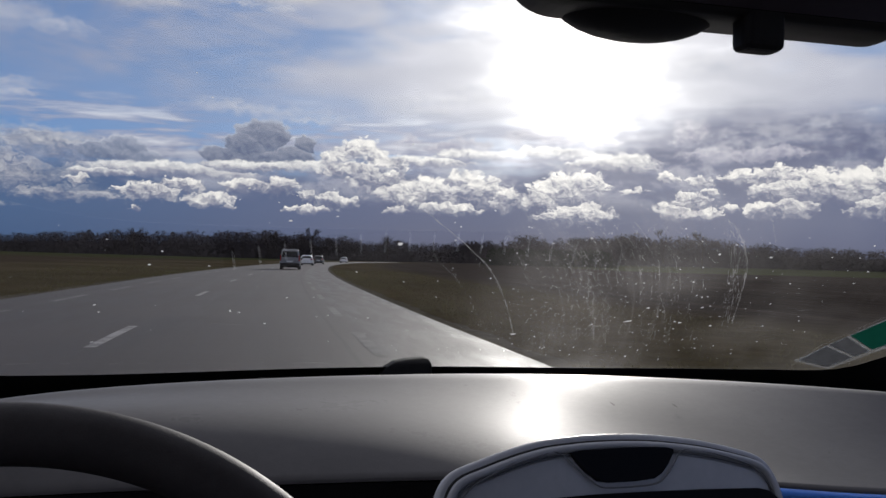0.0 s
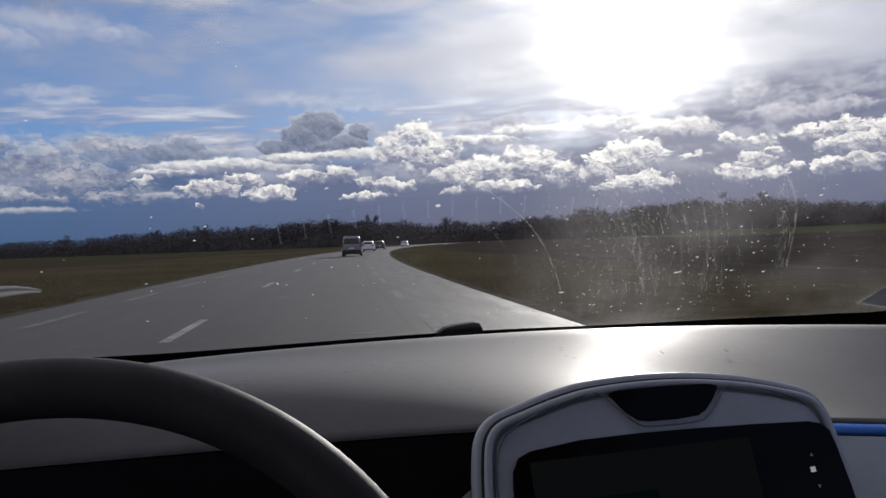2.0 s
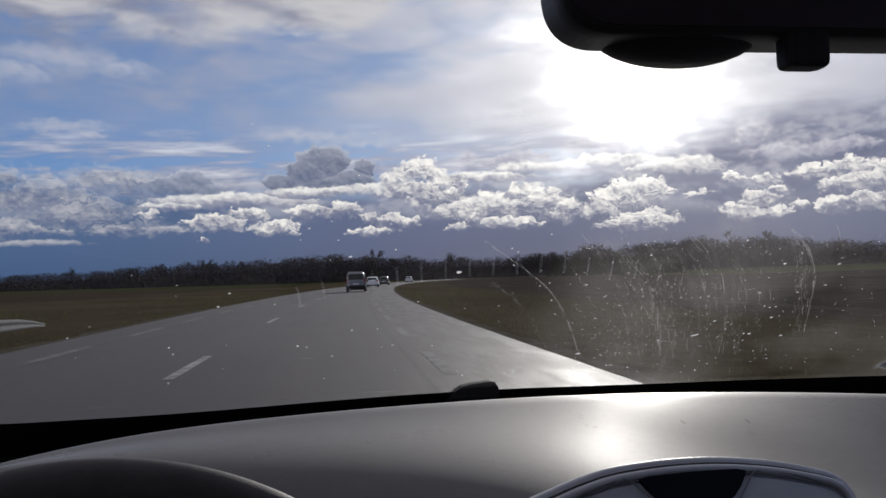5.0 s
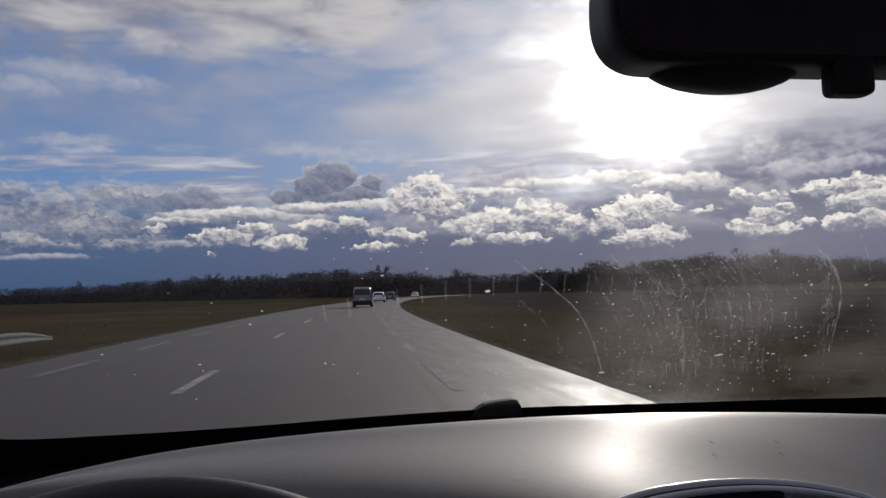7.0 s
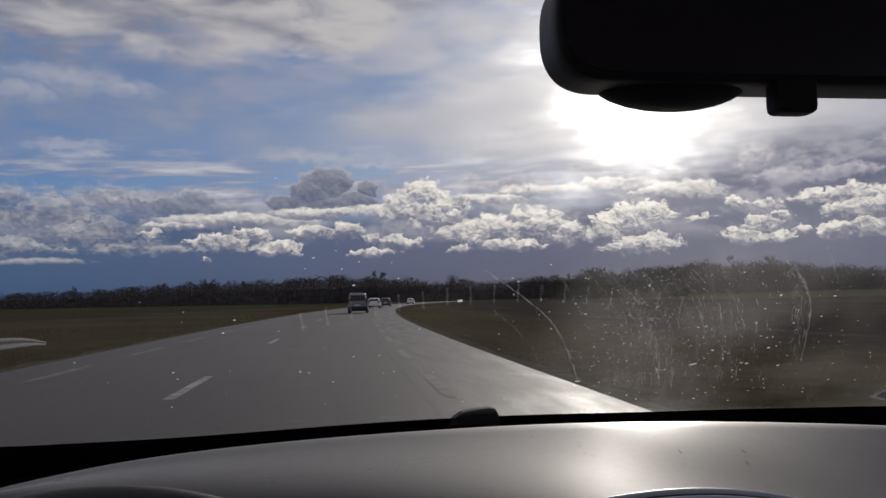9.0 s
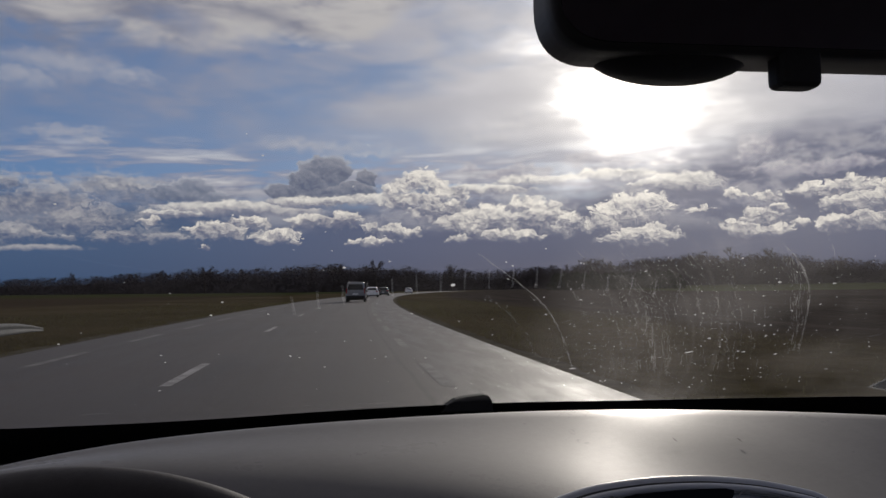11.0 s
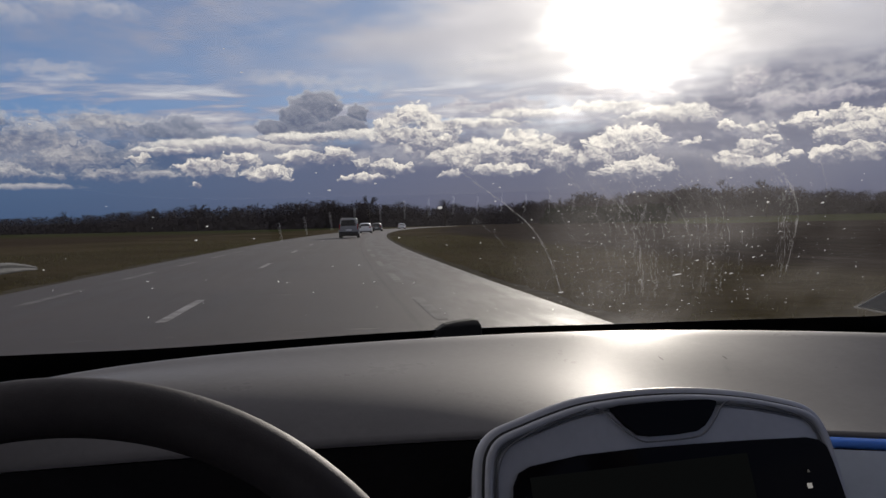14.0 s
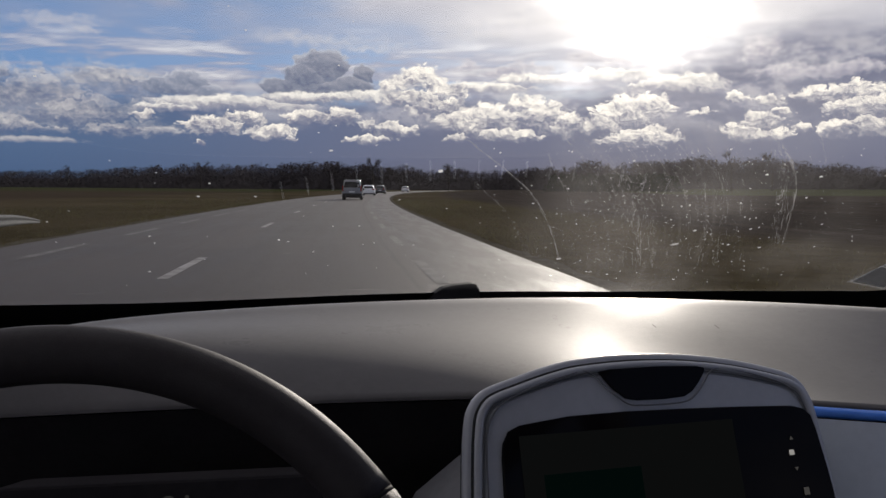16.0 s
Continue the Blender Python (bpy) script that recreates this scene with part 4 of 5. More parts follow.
def build_dashboard():
    dash = thing("dashboard", pose(CX, 0.75, 0.3), "grained dark grey dashboard with a sunlit satin top", "dashboard")
    inv = dash.matrix_world.inverted()

    def own(bm):
        bm.transform(inv)
        return bm

    n = 120
    rows = []
    for s in range(46):
        row = []
        for i in range(n + 1):
            x = -0.50 + 1.5 * i / n
            yr, yl, zl = along(x, RIDGE), lip_y(x), lip_z(x)
            zr = ridge_z(x)
            if s <= 2:                                    # tight front lip
                p = (x, yl + 0.0015 - 0.0015 * (2 - s) * 0.2, zl - 0.003 + 0.0015 * s)
            elif s <= 40:
                t = (s - 2) / 38
                p = (x, yl + 0.0015 + (yr - yl - 0.0015) * t, zl + (zr - zl) * crown(t) + hood(x, t))
            else:                                         # falls away behind the ridge into the demister trough
                t = (s - 40) / 5
                p = (x, yr + 0.022 * t, zr - 0.038 * t * t)
            row.append(p)
        rows.append(row)
    top = smooth(part("top_pad", own(grid_mesh(rows)), M["dash"], dash))
    # trough with the long demister slot
    rows = []
    for s in range(5):
        row = []
        for i in range(n + 1):
            x = -0.50 + 1.5 * i / n
            yr = along(x, RIDGE) + 0.021
            zr = ridge_z(x) - 0.0375
            yg = glass_y(x, 0.950) + 0.01
            t = s / 4
            row.append((x, yr + (max(yg, yr + 0.01) - yr) * t, zr - 0.008 * t))
        rows.append(row)
    smooth(part("cowl", own(grid_mesh(rows)), M["dash"], dash))
    part("demister_slot", own(box(0.49, 0.026, 0.006, (0.235, 0.925, 0.9625), 0.002)), M["dash_black"], dash, "black demister slot")
    for i in range(17):
        x = 0.235 - 0.235 + i * 0.0292
        part("vent_rib", own(tube([(x, 0.912, 0.9672), (x, 0.938, 0.9672)], 0.0016, 8)), M["rib"], dash, "pale vent rib")
    # black front below the lip
    rows = []
    for s in range(6):
        t = s / 5
        rows.append([(-0.50 + 1.5 * i / 40, lip_y(-0.50 + 1.5 * i / 40) + 0.008 + 0.05 * math.sin(t * 3.14) - 0.03 * t,
                      lip_z(-0.50 + 1.5 * i / 40) - 0.006 - 0.34 * t) for i in range(41)])
    smooth(part("front_panel", own(grid_mesh(rows)), M["void"], dash, "matt black dashboard front"))
    # pale panel and blue strip before the passenger
    rows, strip = [], []
    for s in range(9):
        t = s / 8
        rows.append([(0.372 + 0.60 * i / 24, lip_y(0.372 + 0.60 * i / 24) - 0.006 - 0.05 * math.sin(t * 1.9), lip_z(0.372 + 0.60 * i / 24) - 0.010 - 0.27 * t) for i in range(25)])
    smooth(part("passenger_panel", own(grid_mesh(rows)), M["white_trim"], dash, "pale blue-white panel"))
    strip = [(0.366 + 0.61 * i / 24, lip_y(0.366 + 0.61 * i / 24) - 0.001, lip_z(0.366 + 0.61 * i / 24) - 0.0060) for i in range(25)]
    smooth(part("trim_strip", own(tube(strip, 0.0043, 10)), M["blue_trim"], dash, "bright blue strip"))
    # pale flank that sweeps down beside the centre display; its shade is in the colour
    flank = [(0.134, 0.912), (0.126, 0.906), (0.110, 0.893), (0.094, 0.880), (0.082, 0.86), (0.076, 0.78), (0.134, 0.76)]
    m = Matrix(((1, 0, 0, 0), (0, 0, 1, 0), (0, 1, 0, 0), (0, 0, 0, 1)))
    part("centre_flank", own(plate_mesh([(x, z) for x, z in flank], 0.10, Matrix.Translation((0, 0.612, 0)) @ pose(0, 0, 0, 90, 0, 0) @ Matrix.Translation((0, 0, 0.10)), 0.004)), M["flank"], dash, "pale side panel coloured grey for shade")
    # small marks on the pad
    for x, y in ((0.357, 0.765), (0.415, 0.745)):
        out = [(x + 0.0008 * math.cos(a), y + 0.0055 * math.sin(a)) for a in [k * 0.524 for k in range(12)]]
        bm = bmesh.new()
        bm.faces.new([bm.verts.new((u, v, pad_z(u, v) + 0.0016)) for u, v in out])
        part("scuff", own(bm), M["smudge"], dash, "small dull scuff")
    part("plinth", own(box(1.30, 0.18, 0.60, (CX, 0.80, 0.60), 0.02)), M["cabin"], dash, "dark lower dashboard")
    return dash


def build_cluster():
    c = thing("instrument_display", pose(-0.08, 0.515, 0.90, -14, 0, 0), "black driver display showing a dim speed reading", "display")
    part("housing", plate_mesh(rounded([(-0.115, -0.06), (0.115, -0.06), (0.115, 0.032), (-0.115, 0.032)], 0.02), 0.05, pose(0, 0, 0, 90, 0, 0), 0.003), M["void"], c)
    part("screen", plate_mesh(rounded([(-0.11, -0.05), (0.11, -0.05), (0.11, 0.030), (-0.11, 0.030)], 0.008), 0.002, pose(0, -0.003, 0, 90, 0, 0)), M["void"], c, "black screen")
    font = bpy.data.curves.new("speed_digits", "FONT")
    font.body, font.size, font.extrude, font.align_x = "81", 0.0235, 0.0003, "CENTER"
    txt = new("speed_digits", font)
    txt.parent = c
    txt.matrix_local = pose(0.008, -0.0045, 0.006, 90, 0, 0)
    txt["label"] = "dim grey digits"
    font.materials.append(emitter("dim digits", (0.55, 0.56, 0.58), 0.024))
    part("unit_bar", box(0.008, 0.0006, 0.0022, (0.034, -0.0042, 0.008)), emitter("dim amber", (0.6, 0.5, 0.35), 0.008), c, "dim unreadable unit")


def build_steering_wheel():
    centre = Vector((-0.1067, 0.3057, 0.8818))
    yaw, tilt = 0.005, 0.475
    a = Vector((math.cos(yaw), math.sin(yaw), 0))
    b = Vector((-math.sin(yaw) * math.sin(tilt), math.cos(yaw) * math.sin(tilt), math.cos(tilt)))
    w = thing("steering_wheel", Matrix((( a.x, b.x, a.cross(b).x, centre.x), (a.y, b.y, a.cross(b).y, centre.y), (a.z, b.z, a.cross(b).z, centre.z), (0, 0, 0, 1))),
              "black leather steering wheel with perforated grips", "steering wheel")
    big, r = 0.1793, 0.0137

    def arc(d0, d1, rr, n):
        return [(big * math.sin(radians(d0 + (d1 - d0) * i / n)), big * math.cos(radians(d0 + (d1 - d0) * i / n)), 0) for i in range(n + 1)]

    def rim(d0, d1, n, rr):
        pts = arc(d0, d1, rr, n)
        bm = tube(pts, rr, 20)
        return bm

    smooth(part("rim_top", rim(-54.4, 54.4, 48, r), M["leather"], w, "smooth black leather rim"))
    smooth(part("grip", rim(55.0, 122, 28, r * 1.015), M["leather_dot"], w, "perforated leather grip"))
    smooth(part("grip", rim(-122, -55.0, 28, r * 1.015), M["leather_dot"], w, "perforated leather grip"))
    smooth(part("rim_base", rim(122.6, 237.4, 40, r), M["leather"], w))
    for d in (54.7, -54.7):
        s = math.radians(d)
        p = Vector((big * math.sin(s), big * math.cos(s), 0))
        q = Vector((math.cos(s), -math.sin(s), 0)) * 0.0012
        smooth(part("seam", tube([p - q, p + q], r * 0.99, 20), M["dash_black"], w, "narrow stitched seam"))
    hub = bmesh.new()
    bmesh.ops.create_uvsphere(hub, u_segments=28, v_segments=14, radius=1.0, matrix=Matrix.Translation((0, -0.008, -0.012)) @ Matrix.Diagonal((0.072, 0.062, 0.026, 1)))
    smooth(part("airbag_cover", hub, M["dash_black"], w, "black airbag cover"))
    for x in (-1, 1):
        part("spoke", box(0.10, 0.034, 0.014, (x * 0.112, -0.012, -0.008), 0.005), M["silver"], w, "pale grey spoke")
    part("spoke", box(0.030, 0.10, 0.014, (0, -0.11, -0.008), 0.005), M["silver"], w, "pale grey spoke")
    smooth(part("column", tube([(0, -0.01, -0.02), (0, -0.02, -0.16), (0, -0.03, -0.34)], [0.032, 0.045, 0.05], 16), M["dash_black"], w, "black steering column shroud"))
    return w


DISPLAY = Matrix(((0.9927, -0.0414, 0.1132, 0.202), (0.1208, 0.3394, -0.9328, 0.500), (0.0, 0.9397, 0.3420, 0.998), (0, 0, 0, 1)))


def build_centre_display():
    d = thing("centre_display", DISPLAY, "dashboard touchscreen in a rounded pale grey surround", "display")
    outer = [(-0.098, -0.178), (-0.1035, -0.15), (-0.103, -0.11), (-0.0985, -0.06), (-0.095, -0.032), (-0.0905, -0.0165), (-0.080, -0.006), (-0.060, 0.0005), (-0.0385, 0.0062), (-0.0185, 0.0100), (0.0025, 0.0116),
             (0.0235, 0.0122), (0.045, 0.0117), (0.066, 0.0103), (0.088, 0.0076), (0.109, 0.0040), (0.132, -0.0015), (0.150, -0.0070), (0.160, -0.0135), (0.1655, -0.0225), (0.1685, -0.0345), (0.1705, -0.06), (0.172, -0.10), (0.173, -0.15), (0.168, -0.178)]
    outer = [(v[0], v[1]) for v in curve_points([(x, y, 0) for x, y in outer])]
    mid = Vector((0.036, -0.08))

    def inset(pts, k):
        out = []
        n = len(pts)
        for i, p in enumerate(pts):
            a, b = Vector(pts[i - 1]), Vector(pts[(i + 1) % n])
            t = (b - a).normalized()
            nrm = Vector((t.y, -t.x))
            if nrm.dot(mid - Vector(p)) < 0:
                nrm = -nrm
            q = Vector(p) + nrm * k
            out.append((q.x, q.y))
        return out

    smooth(part("surround", plate_mesh(outer, 0.007, Matrix.Translation((0, 0, -0.004)), 0.003, 3), M["silver"], d, "satin pale grey surround"))
    part("shell", plate_mesh(inset(outer, 0.014), 0.05, Matrix.Translation((0, 0, -0.0108))), M["dash_black"], d, "black rear shell")
    smooth(part("outer_lip", tube([(x, y, -0.0085) for x, y in inset(outer, 0.0040)], 0.0040, 12, closed=True), M["silver"], d, "pale rounded outer lip"))
    smooth(part("gap", tube([(x, y, -0.0046) for x, y in inset(outer, 0.0052)], 0.0013, 8, closed=True), M["bar"], d, "dark gap between the two lips"))
    smooth(part("rim", tube([(x, y, -0.0020) for x, y in inset(outer, 0.0082)], 0.0027, 12, closed=True), M["silver"], d, "raised pale rim"))
    # A thin dark bar; the shade of the groove is in its colour.
    smooth(part("groove", tube([(x, y, -0.0010) for x, y in inset(outer, 0.0118)], 0.0005, 8, closed=True), M["silver_dark"], d, "dark bar drawn as groove shade inside the rim"))
    face = inset(outer, 0.0128)
    part("face", plate_mesh(face, 0.004, Matrix.Translation((0, 0, -0.0015)), 0.0012), M["silver"], d)
    # camera-like black recess in the brow, with a lip under it
    hole = [(0.0, 0.0006), (0.004, -0.0055), (0.010, -0.0125), (0.0175, -0.0185), (0.026, -0.0200), (0.046, -0.0204), (0.0615, -0.0196), (0.068, -0.0165), (0.0745, -0.0105), (0.0795, -0.0040), (0.0805, -0.0010), (0.074, 0.0010), (0.042, 0.0020), (0.008, 0.0018)]
    part("brow_window", plate_mesh(hole, 0.003, Matrix.Translation((0, 0, 0.0005)), 0.0006), M["piano"], d, "glossy black sensor window")
    lip = [(-0.0855, -0.075, 0), (-0.083, -0.04, 0), (-0.078, -0.024, 0), (-0.068, -0.0150, 0), (-0.050, -0.0078, 0), (-0.030, -0.0020, 0), (-0.018, 0.0006, 0), (-0.012, 0.0020, 0), (-0.004, -0.0015, 0), (0.003, -0.0085, 0), (0.011, -0.0165, 0), (0.019, -0.0220, 0), (0.028, -0.0232, 0), (0.046, -0.0236, 0), (0.062, -0.0228, 0), (0.070, -0.0190, 0), (0.078, -0.0115, 0), (0.084, -0.0045, 0), (0.090, -0.0020, 0), (0.100, -0.0030, 0), (0.125, -0.0095, 0), (0.142, -0.0160, 0), (0.150, -0.0230, 0), (0.1535, -0.0290, 0)]
    # The crease is a thin bar with its shade painted on.
    smooth(part("brow_crease", tube([tuple(v) for v in curve_points(lip)], 0.0006, 6), M["silver_dark"], d, "thin dark bar drawn as crease shade"))
    glass = [(-0.078, -0.152), (-0.0765, -0.10), (-0.0740, -0.050), (-0.0725, -0.041), (-0.068, -0.0335), (-0.060, -0.0302), (-0.026, -0.0268), (0.015, -0.0265), (0.057, -0.0275), (0.10, -0.0290), (0.144, -0.0312), (0.153, -0.0335), (0.1585, -0.0385), (0.1610, -0.050), (0.1640, -0.075), (0.166, -0.10), (0.1665, -0.138), (0.163, -0.148), (0.154, -0.152)]
    part("glass_panel", plate_mesh(glass, 0.003, Matrix.Translation((0, 0, 0.0012)), 0.0008), M["piano"], d, "glossy black glass")

    def lit(name, u0, u1, v0, v1, colour, strength, label, z=0.0021):
        return part(name, box(u1 - u0, v1 - v0, 0.0004, ((u0 + u1) / 2, -(v0 + v1) / 2, z)), emitter(name, colour, strength), d, label)

    lit("screen", -0.062, 0.094, 0.037, 0.127, (0.55, 0.62, 0.66), 0.004, "dim lit navigation screen", 0.0016)
    lit("map_sheet", -0.048, 0.020, 0.062, 0.099, (0.10, 0.42, 0.38), 0.004, "dim green map block")
    lit("road_tag", -0.047, -0.029, 0.079, 0.089, (0.9, 0.62, 0.05), 0.008, "dim yellow tag", 0.0025)
    lit("info_bar", -0.049, 0.021, 0.100, 0.116, (0.7, 0.62, 0.72), 0.014, "dim pale bar")
    lit("unreadable_line", -0.036, -0.012, 0.105, 0.108, (0.3, 0.28, 0.34), 0.03, "unreadable grey bar", 0.0025)
    mk = bmesh.new()
    bmesh.ops.create_cone(mk, cap_ends=True, segments=3, radius1=0.006, radius2=0.002, depth=0.0006, matrix=Matrix.Translation((0.062, -0.097, 0.0025)) @ pose(0, 0, 0, 0, 0, 90))
    part("position_arrow", mk, emitter("arrow glow", (0.6, 0.5, 0.75), 0.022), d, "dim purple arrow")
    lit("menu_icon", 0.1345, 0.1382, 0.0610, 0.0645, (0.9, 0.9, 0.9), 0.20, "small white icon")
    for v in (0.0535, 0.0735):
        tri = bmesh.new()
        bmesh.ops.create_cone(tri, cap_ends=True, segments=3, radius1=0.0015, radius2=0.0015, depth=0.0005, matrix=Matrix.Translation((0.138, -v, 0.0021)) @ pose(0, 0, 0, 0, 0, 0 if v < 0.06 else 180))
        part("arrow_icon", tri, emitter("icon glow", (0.6, 0.6, 0.6), 0.05), d)
    lit("home_icon", 0.1405, 0.1445, 0.0865, 0.0915, (0.6, 0.6, 0.6), 0.05, "small grey icon")
    ring = [(0.1465 + 0.0105 * math.cos(2 * math.pi * k / 32), -0.1155 + 0.0105 * math.sin(2 * math.pi * k / 32), 0.0022) for k in range(32)]
    smooth(part("knob_ring", tube(ring, 0.0011, 8, closed=True), M["chrome"], d, "chrome ring"))
    kb = bmesh.new()
    bmesh.ops.create_cone(kb, cap_ends=True, segments=28, radius1=0.0095, radius2=0.0085, depth=0.003, matrix=Matrix.Translation((0.1465, -0.1155, 0.0025)))
    part("knob", kb, M["piano"], d, "black round knob")
    smooth(part("chrome_strip", tube([(0.02, -0.1475, 0.0025), (0.10, -0.1455, 0.0025), (0.158, -0.1425, 0.0025)], 0.0009, 8), M["chrome"], d, "thin chrome strip"))
    part("support", box(0.20, 0.14, 0.10, (0.035, -0.095, -0.070), 0.01), M["dash_black"], d)
    return d


def build_mirror():
    m = thing("rear_view_mirror", pose(0.245, 0.38, 1.285), "black interior rear-view mirror under the windscreen", "mirror")
    out = rounded([(-0.123, -0.0315), (0.122, -0.0300), (0.122, 0.040), (-0.123, 0.038)], [0.030, 0.026, 0.030, 0.034], 10)
    smooth(part("housing", plate_mesh(out, 0.034, pose(0, 0, 0, 90, 0, 0), 0.004, 3), M["mirror_black"], m, "matt black shell"))
    part("glass", plate_mesh([(x * 0.965, y * 0.88) for x, y in out], 0.002, pose(0, -0.0012, 0, 90, 0, 0)), M["mirror"], m, "dark anti-glare mirror glass")
    pod = bmesh.new()
    bmesh.ops.create_uvsphere(pod, u_segments=28, v_segments=14, radius=1.0, matrix=Matrix.Translation((-0.049, 0.028, -0.0235)) @ Matrix.Diagonal((0.047, 0.026, 0.0175, 1)))
    smooth(part("sensor_pod", pod, M["mirror_black"], m, "rounded black sensor pod"))
    part("dimming_switch", box(0.0245, 0.016, 0.026, (0.0130, 0.008, -0.034), 0.005, 3), M["mirror_black"], m, "small black lever")
    smooth(part("stem", tube([(0.0, 0.02, 0.0), (0.005, 0.025, 0.05), (0.01, 0.0, 0.108)], [0.018, 0.014, 0.022], 14), M["mirror_black"], m, "black stem"))
    return m


def build_windscreen():
    w = thing("windscreen", pose(CX, 0.75, 1.15), "raked car windscreen with dust, streaks and dried drops", "windscreen", kind="structure")
    inv = w.matrix_world.inverted()
    rows = []
    for s in range(15):
        z = 0.935 + (1.43 - 0.935) * s / 14
        rows.append([(x, glass_y(x, z), z) for x in [CX - 0.80 + 0.14 * s / 14 + (1.60 - 0.28 * s / 14) * i / 40 for i in range(41)]])
    bm = grid_mesh(rows)
    bm.transform(inv)
    pane = smooth(part("pane", bm, M["glass"], w, "dusty clear glass"))
    pane.visible_shadow = False
    # printed black border, wide at the foot and up the sides
    edge = ((-0.52, 1.15), (-0.46, 1.075), (-0.41, 1.025), (-0.357, 0.998), (-0.264, 0.985), (-0.147, 0.9765), (0.0, 0.9735), (0.25, 0.9735), (0.44, 0.9735), (0.60, 0.979), (0.70, 0.984), (0.775, 0.992), (0.800, 1.016), (0.835, 1.075), (0.90, 1.2))
    rows = [[], []]
    for i in range(90):
        x = -0.52 + 1.40 * i / 89
        z = along(x, edge)
        rows[0].append((x, glass_y(x, 0.92) - 0.004, 0.92))
        rows[1].append((x, glass_y(x, z) - 0.004, z))
    bm = grid_mesh(rows)
    bm.transform(inv)
    part("border", bm, M["frit"], w, "black printed border")
    return w


def build_glass_marks():
    """Dried drops, specks and curved wiper smears on the glass."""
    rng = random.Random(21)
    bm = bmesh.new()

    def blot(x, z, r, stretch=1.0, turn=0.0):
        y = glass_y(x, z) + 0.0015
        n = 7
        vs = []
        for k in range(n):
            a = 2 * math.pi * k / n
            rr = r * rng.uniform(0.65, 1.2)
            dx, dz = rr * math.cos(a) * stretch, rr * math.sin(a)
            dx, dz = dx * math.cos(turn) - dz * math.sin(turn), dx * math.sin(turn) + dz * math.cos(turn)
            vs.append(bm.verts.new((x + dx, glass_y(x + dx, z + dz * 0.5) + 0.0015, z + dz * 0.5)))
        bm.faces.new(vs)

    known = ((0.440, 1.162), (0.578, 1.020), (0.499, 1.137), (0.563, 1.112), (0.555, 1.135), (0.540, 1.073), (0.432, 0.996), (0.415, 1.003), (0.296, 1.120), (0.478, 1.070), (0.526, 1.052),
             (0.533, 1.051), (0.572, 1.048), (0.509, 0.996), (0.037, 1.076), (0.015, 1.043), (-0.024, 1.060), (-0.043, 1.110), (0.137, 1.050), (0.189, 1.001), (0.067, 1.076), (-0.084, 1.123), (0.349, 1.150), (0.032, 1.155), (-0.097, 1.110))
    for x, z in known:
        blot(x, z, rng.uniform(0.0010, 0.0018), rng.uniform(0.9, 1.3), rng.uniform(-0.6, 0.6))
    blot(0.146, 1.1375, 0.0026, 1.3)
    blot(0.469, 1.051, 0.0016, 4.0, 0.5)
    blot(0.335, 1.028, 0.0020, 2.2, 0.1)
    for _ in range(380):
        x = rng.triangular(0.18, 0.74, 0.52)
        blot(x, rng.uniform(0.992, 1.165), rng.choice((0.00025, 0.0003, 0.0004, 0.0005, 0.0007, 0.0011)), rng.uniform(0.7, 1.2), rng.uniform(-0.8, 0.8))
    for _ in range(520):
        x = rng.gauss(0.385, 0.055)
        blot(x, rng.uniform(1.02, 1.165), rng.choice((0.00018, 0.00025, 0.0003, 0.0004, 0.0006)), rng.uniform(0.8, 1.4), rng.uniform(-1.2, -0.4))
    for _ in range(55):
        blot(rng.uniform(-0.25, 0.25), rng.uniform(1.0, 1.25), rng.choice((0.0005, 0.0007, 0.001)), rng.uniform(1, 1.8), rng.uniform(-0.5, 0.5))
    ob = part("dried_drops", bm, M["dirt"])
    ob.visible_shadow = False
    tagged(ob, "white dried drops and dirt specks on the glass", "dirt", kind="stuff")

    def smear(points, width, hairs):
        """Fine hairlines drawn along a curve, with small beads of dirt caught in them."""
        sm = bmesh.new()
        total = len(points) - 1

        def at(t):
            i = max(0, min(int(t), total - 1))
            f = t - i
            p0, p1, p2, p3 = (points[max(0, min(total, i + k))] for k in (-1, 0, 1, 2))
            q = [0.5 * (2 * p1[c] + (p2[c] - p0[c]) * f + (2 * p0[c] - 5 * p1[c] + 4 * p2[c] - p3[c]) * f * f + (3 * p1[c] - p0[c] - 3 * p2[c] + p3[c]) * f ** 3) for c in (0, 1)]
            v = [0.5 * ((p2[c] - p0[c]) + 2 * (2 * p0[c] - 5 * p1[c] + 4 * p2[c] - p3[c]) * f + 3 * (3 * p1[c] - p0[c] - 3 * p2[c] + p3[c]) * f * f) for c in (0, 1)]
            L = math.hypot(*v)
            return q, (v[0] / L, v[1] / L)

        def spot(x, z):
            return sm.verts.new((x, glass_y(x, z) + 0.0016, z))

        for _ in range(int(hairs * 0.7)):
            span = total * rng.choice((0.01, 0.015, 0.02, 0.03, 0.05, 0.09))
            t = rng.uniform(0, total - span)
            off, drift, wide = rng.gauss(0, width), rng.gauss(0, width * 0.12), rng.choice((0.00004, 0.00005, 0.00007, 0.00010))
            n = 2 + int(span / total * 30)
            last = None
            for k in range(n + 1):
                (x, z), (dx, dz) = at(t + span * k / n)
                o = off + drift * k / n
                w = wide * (1 if 0 < k < n else 0.4)
                pair = (spot(x - dz * (o - w), z + dx * (o - w)), spot(x - dz * (o + w), z + dx * (o + w)))
                if last:
                    sm.faces.new((last[0], last[1], pair[1], pair[0]))
                last = pair
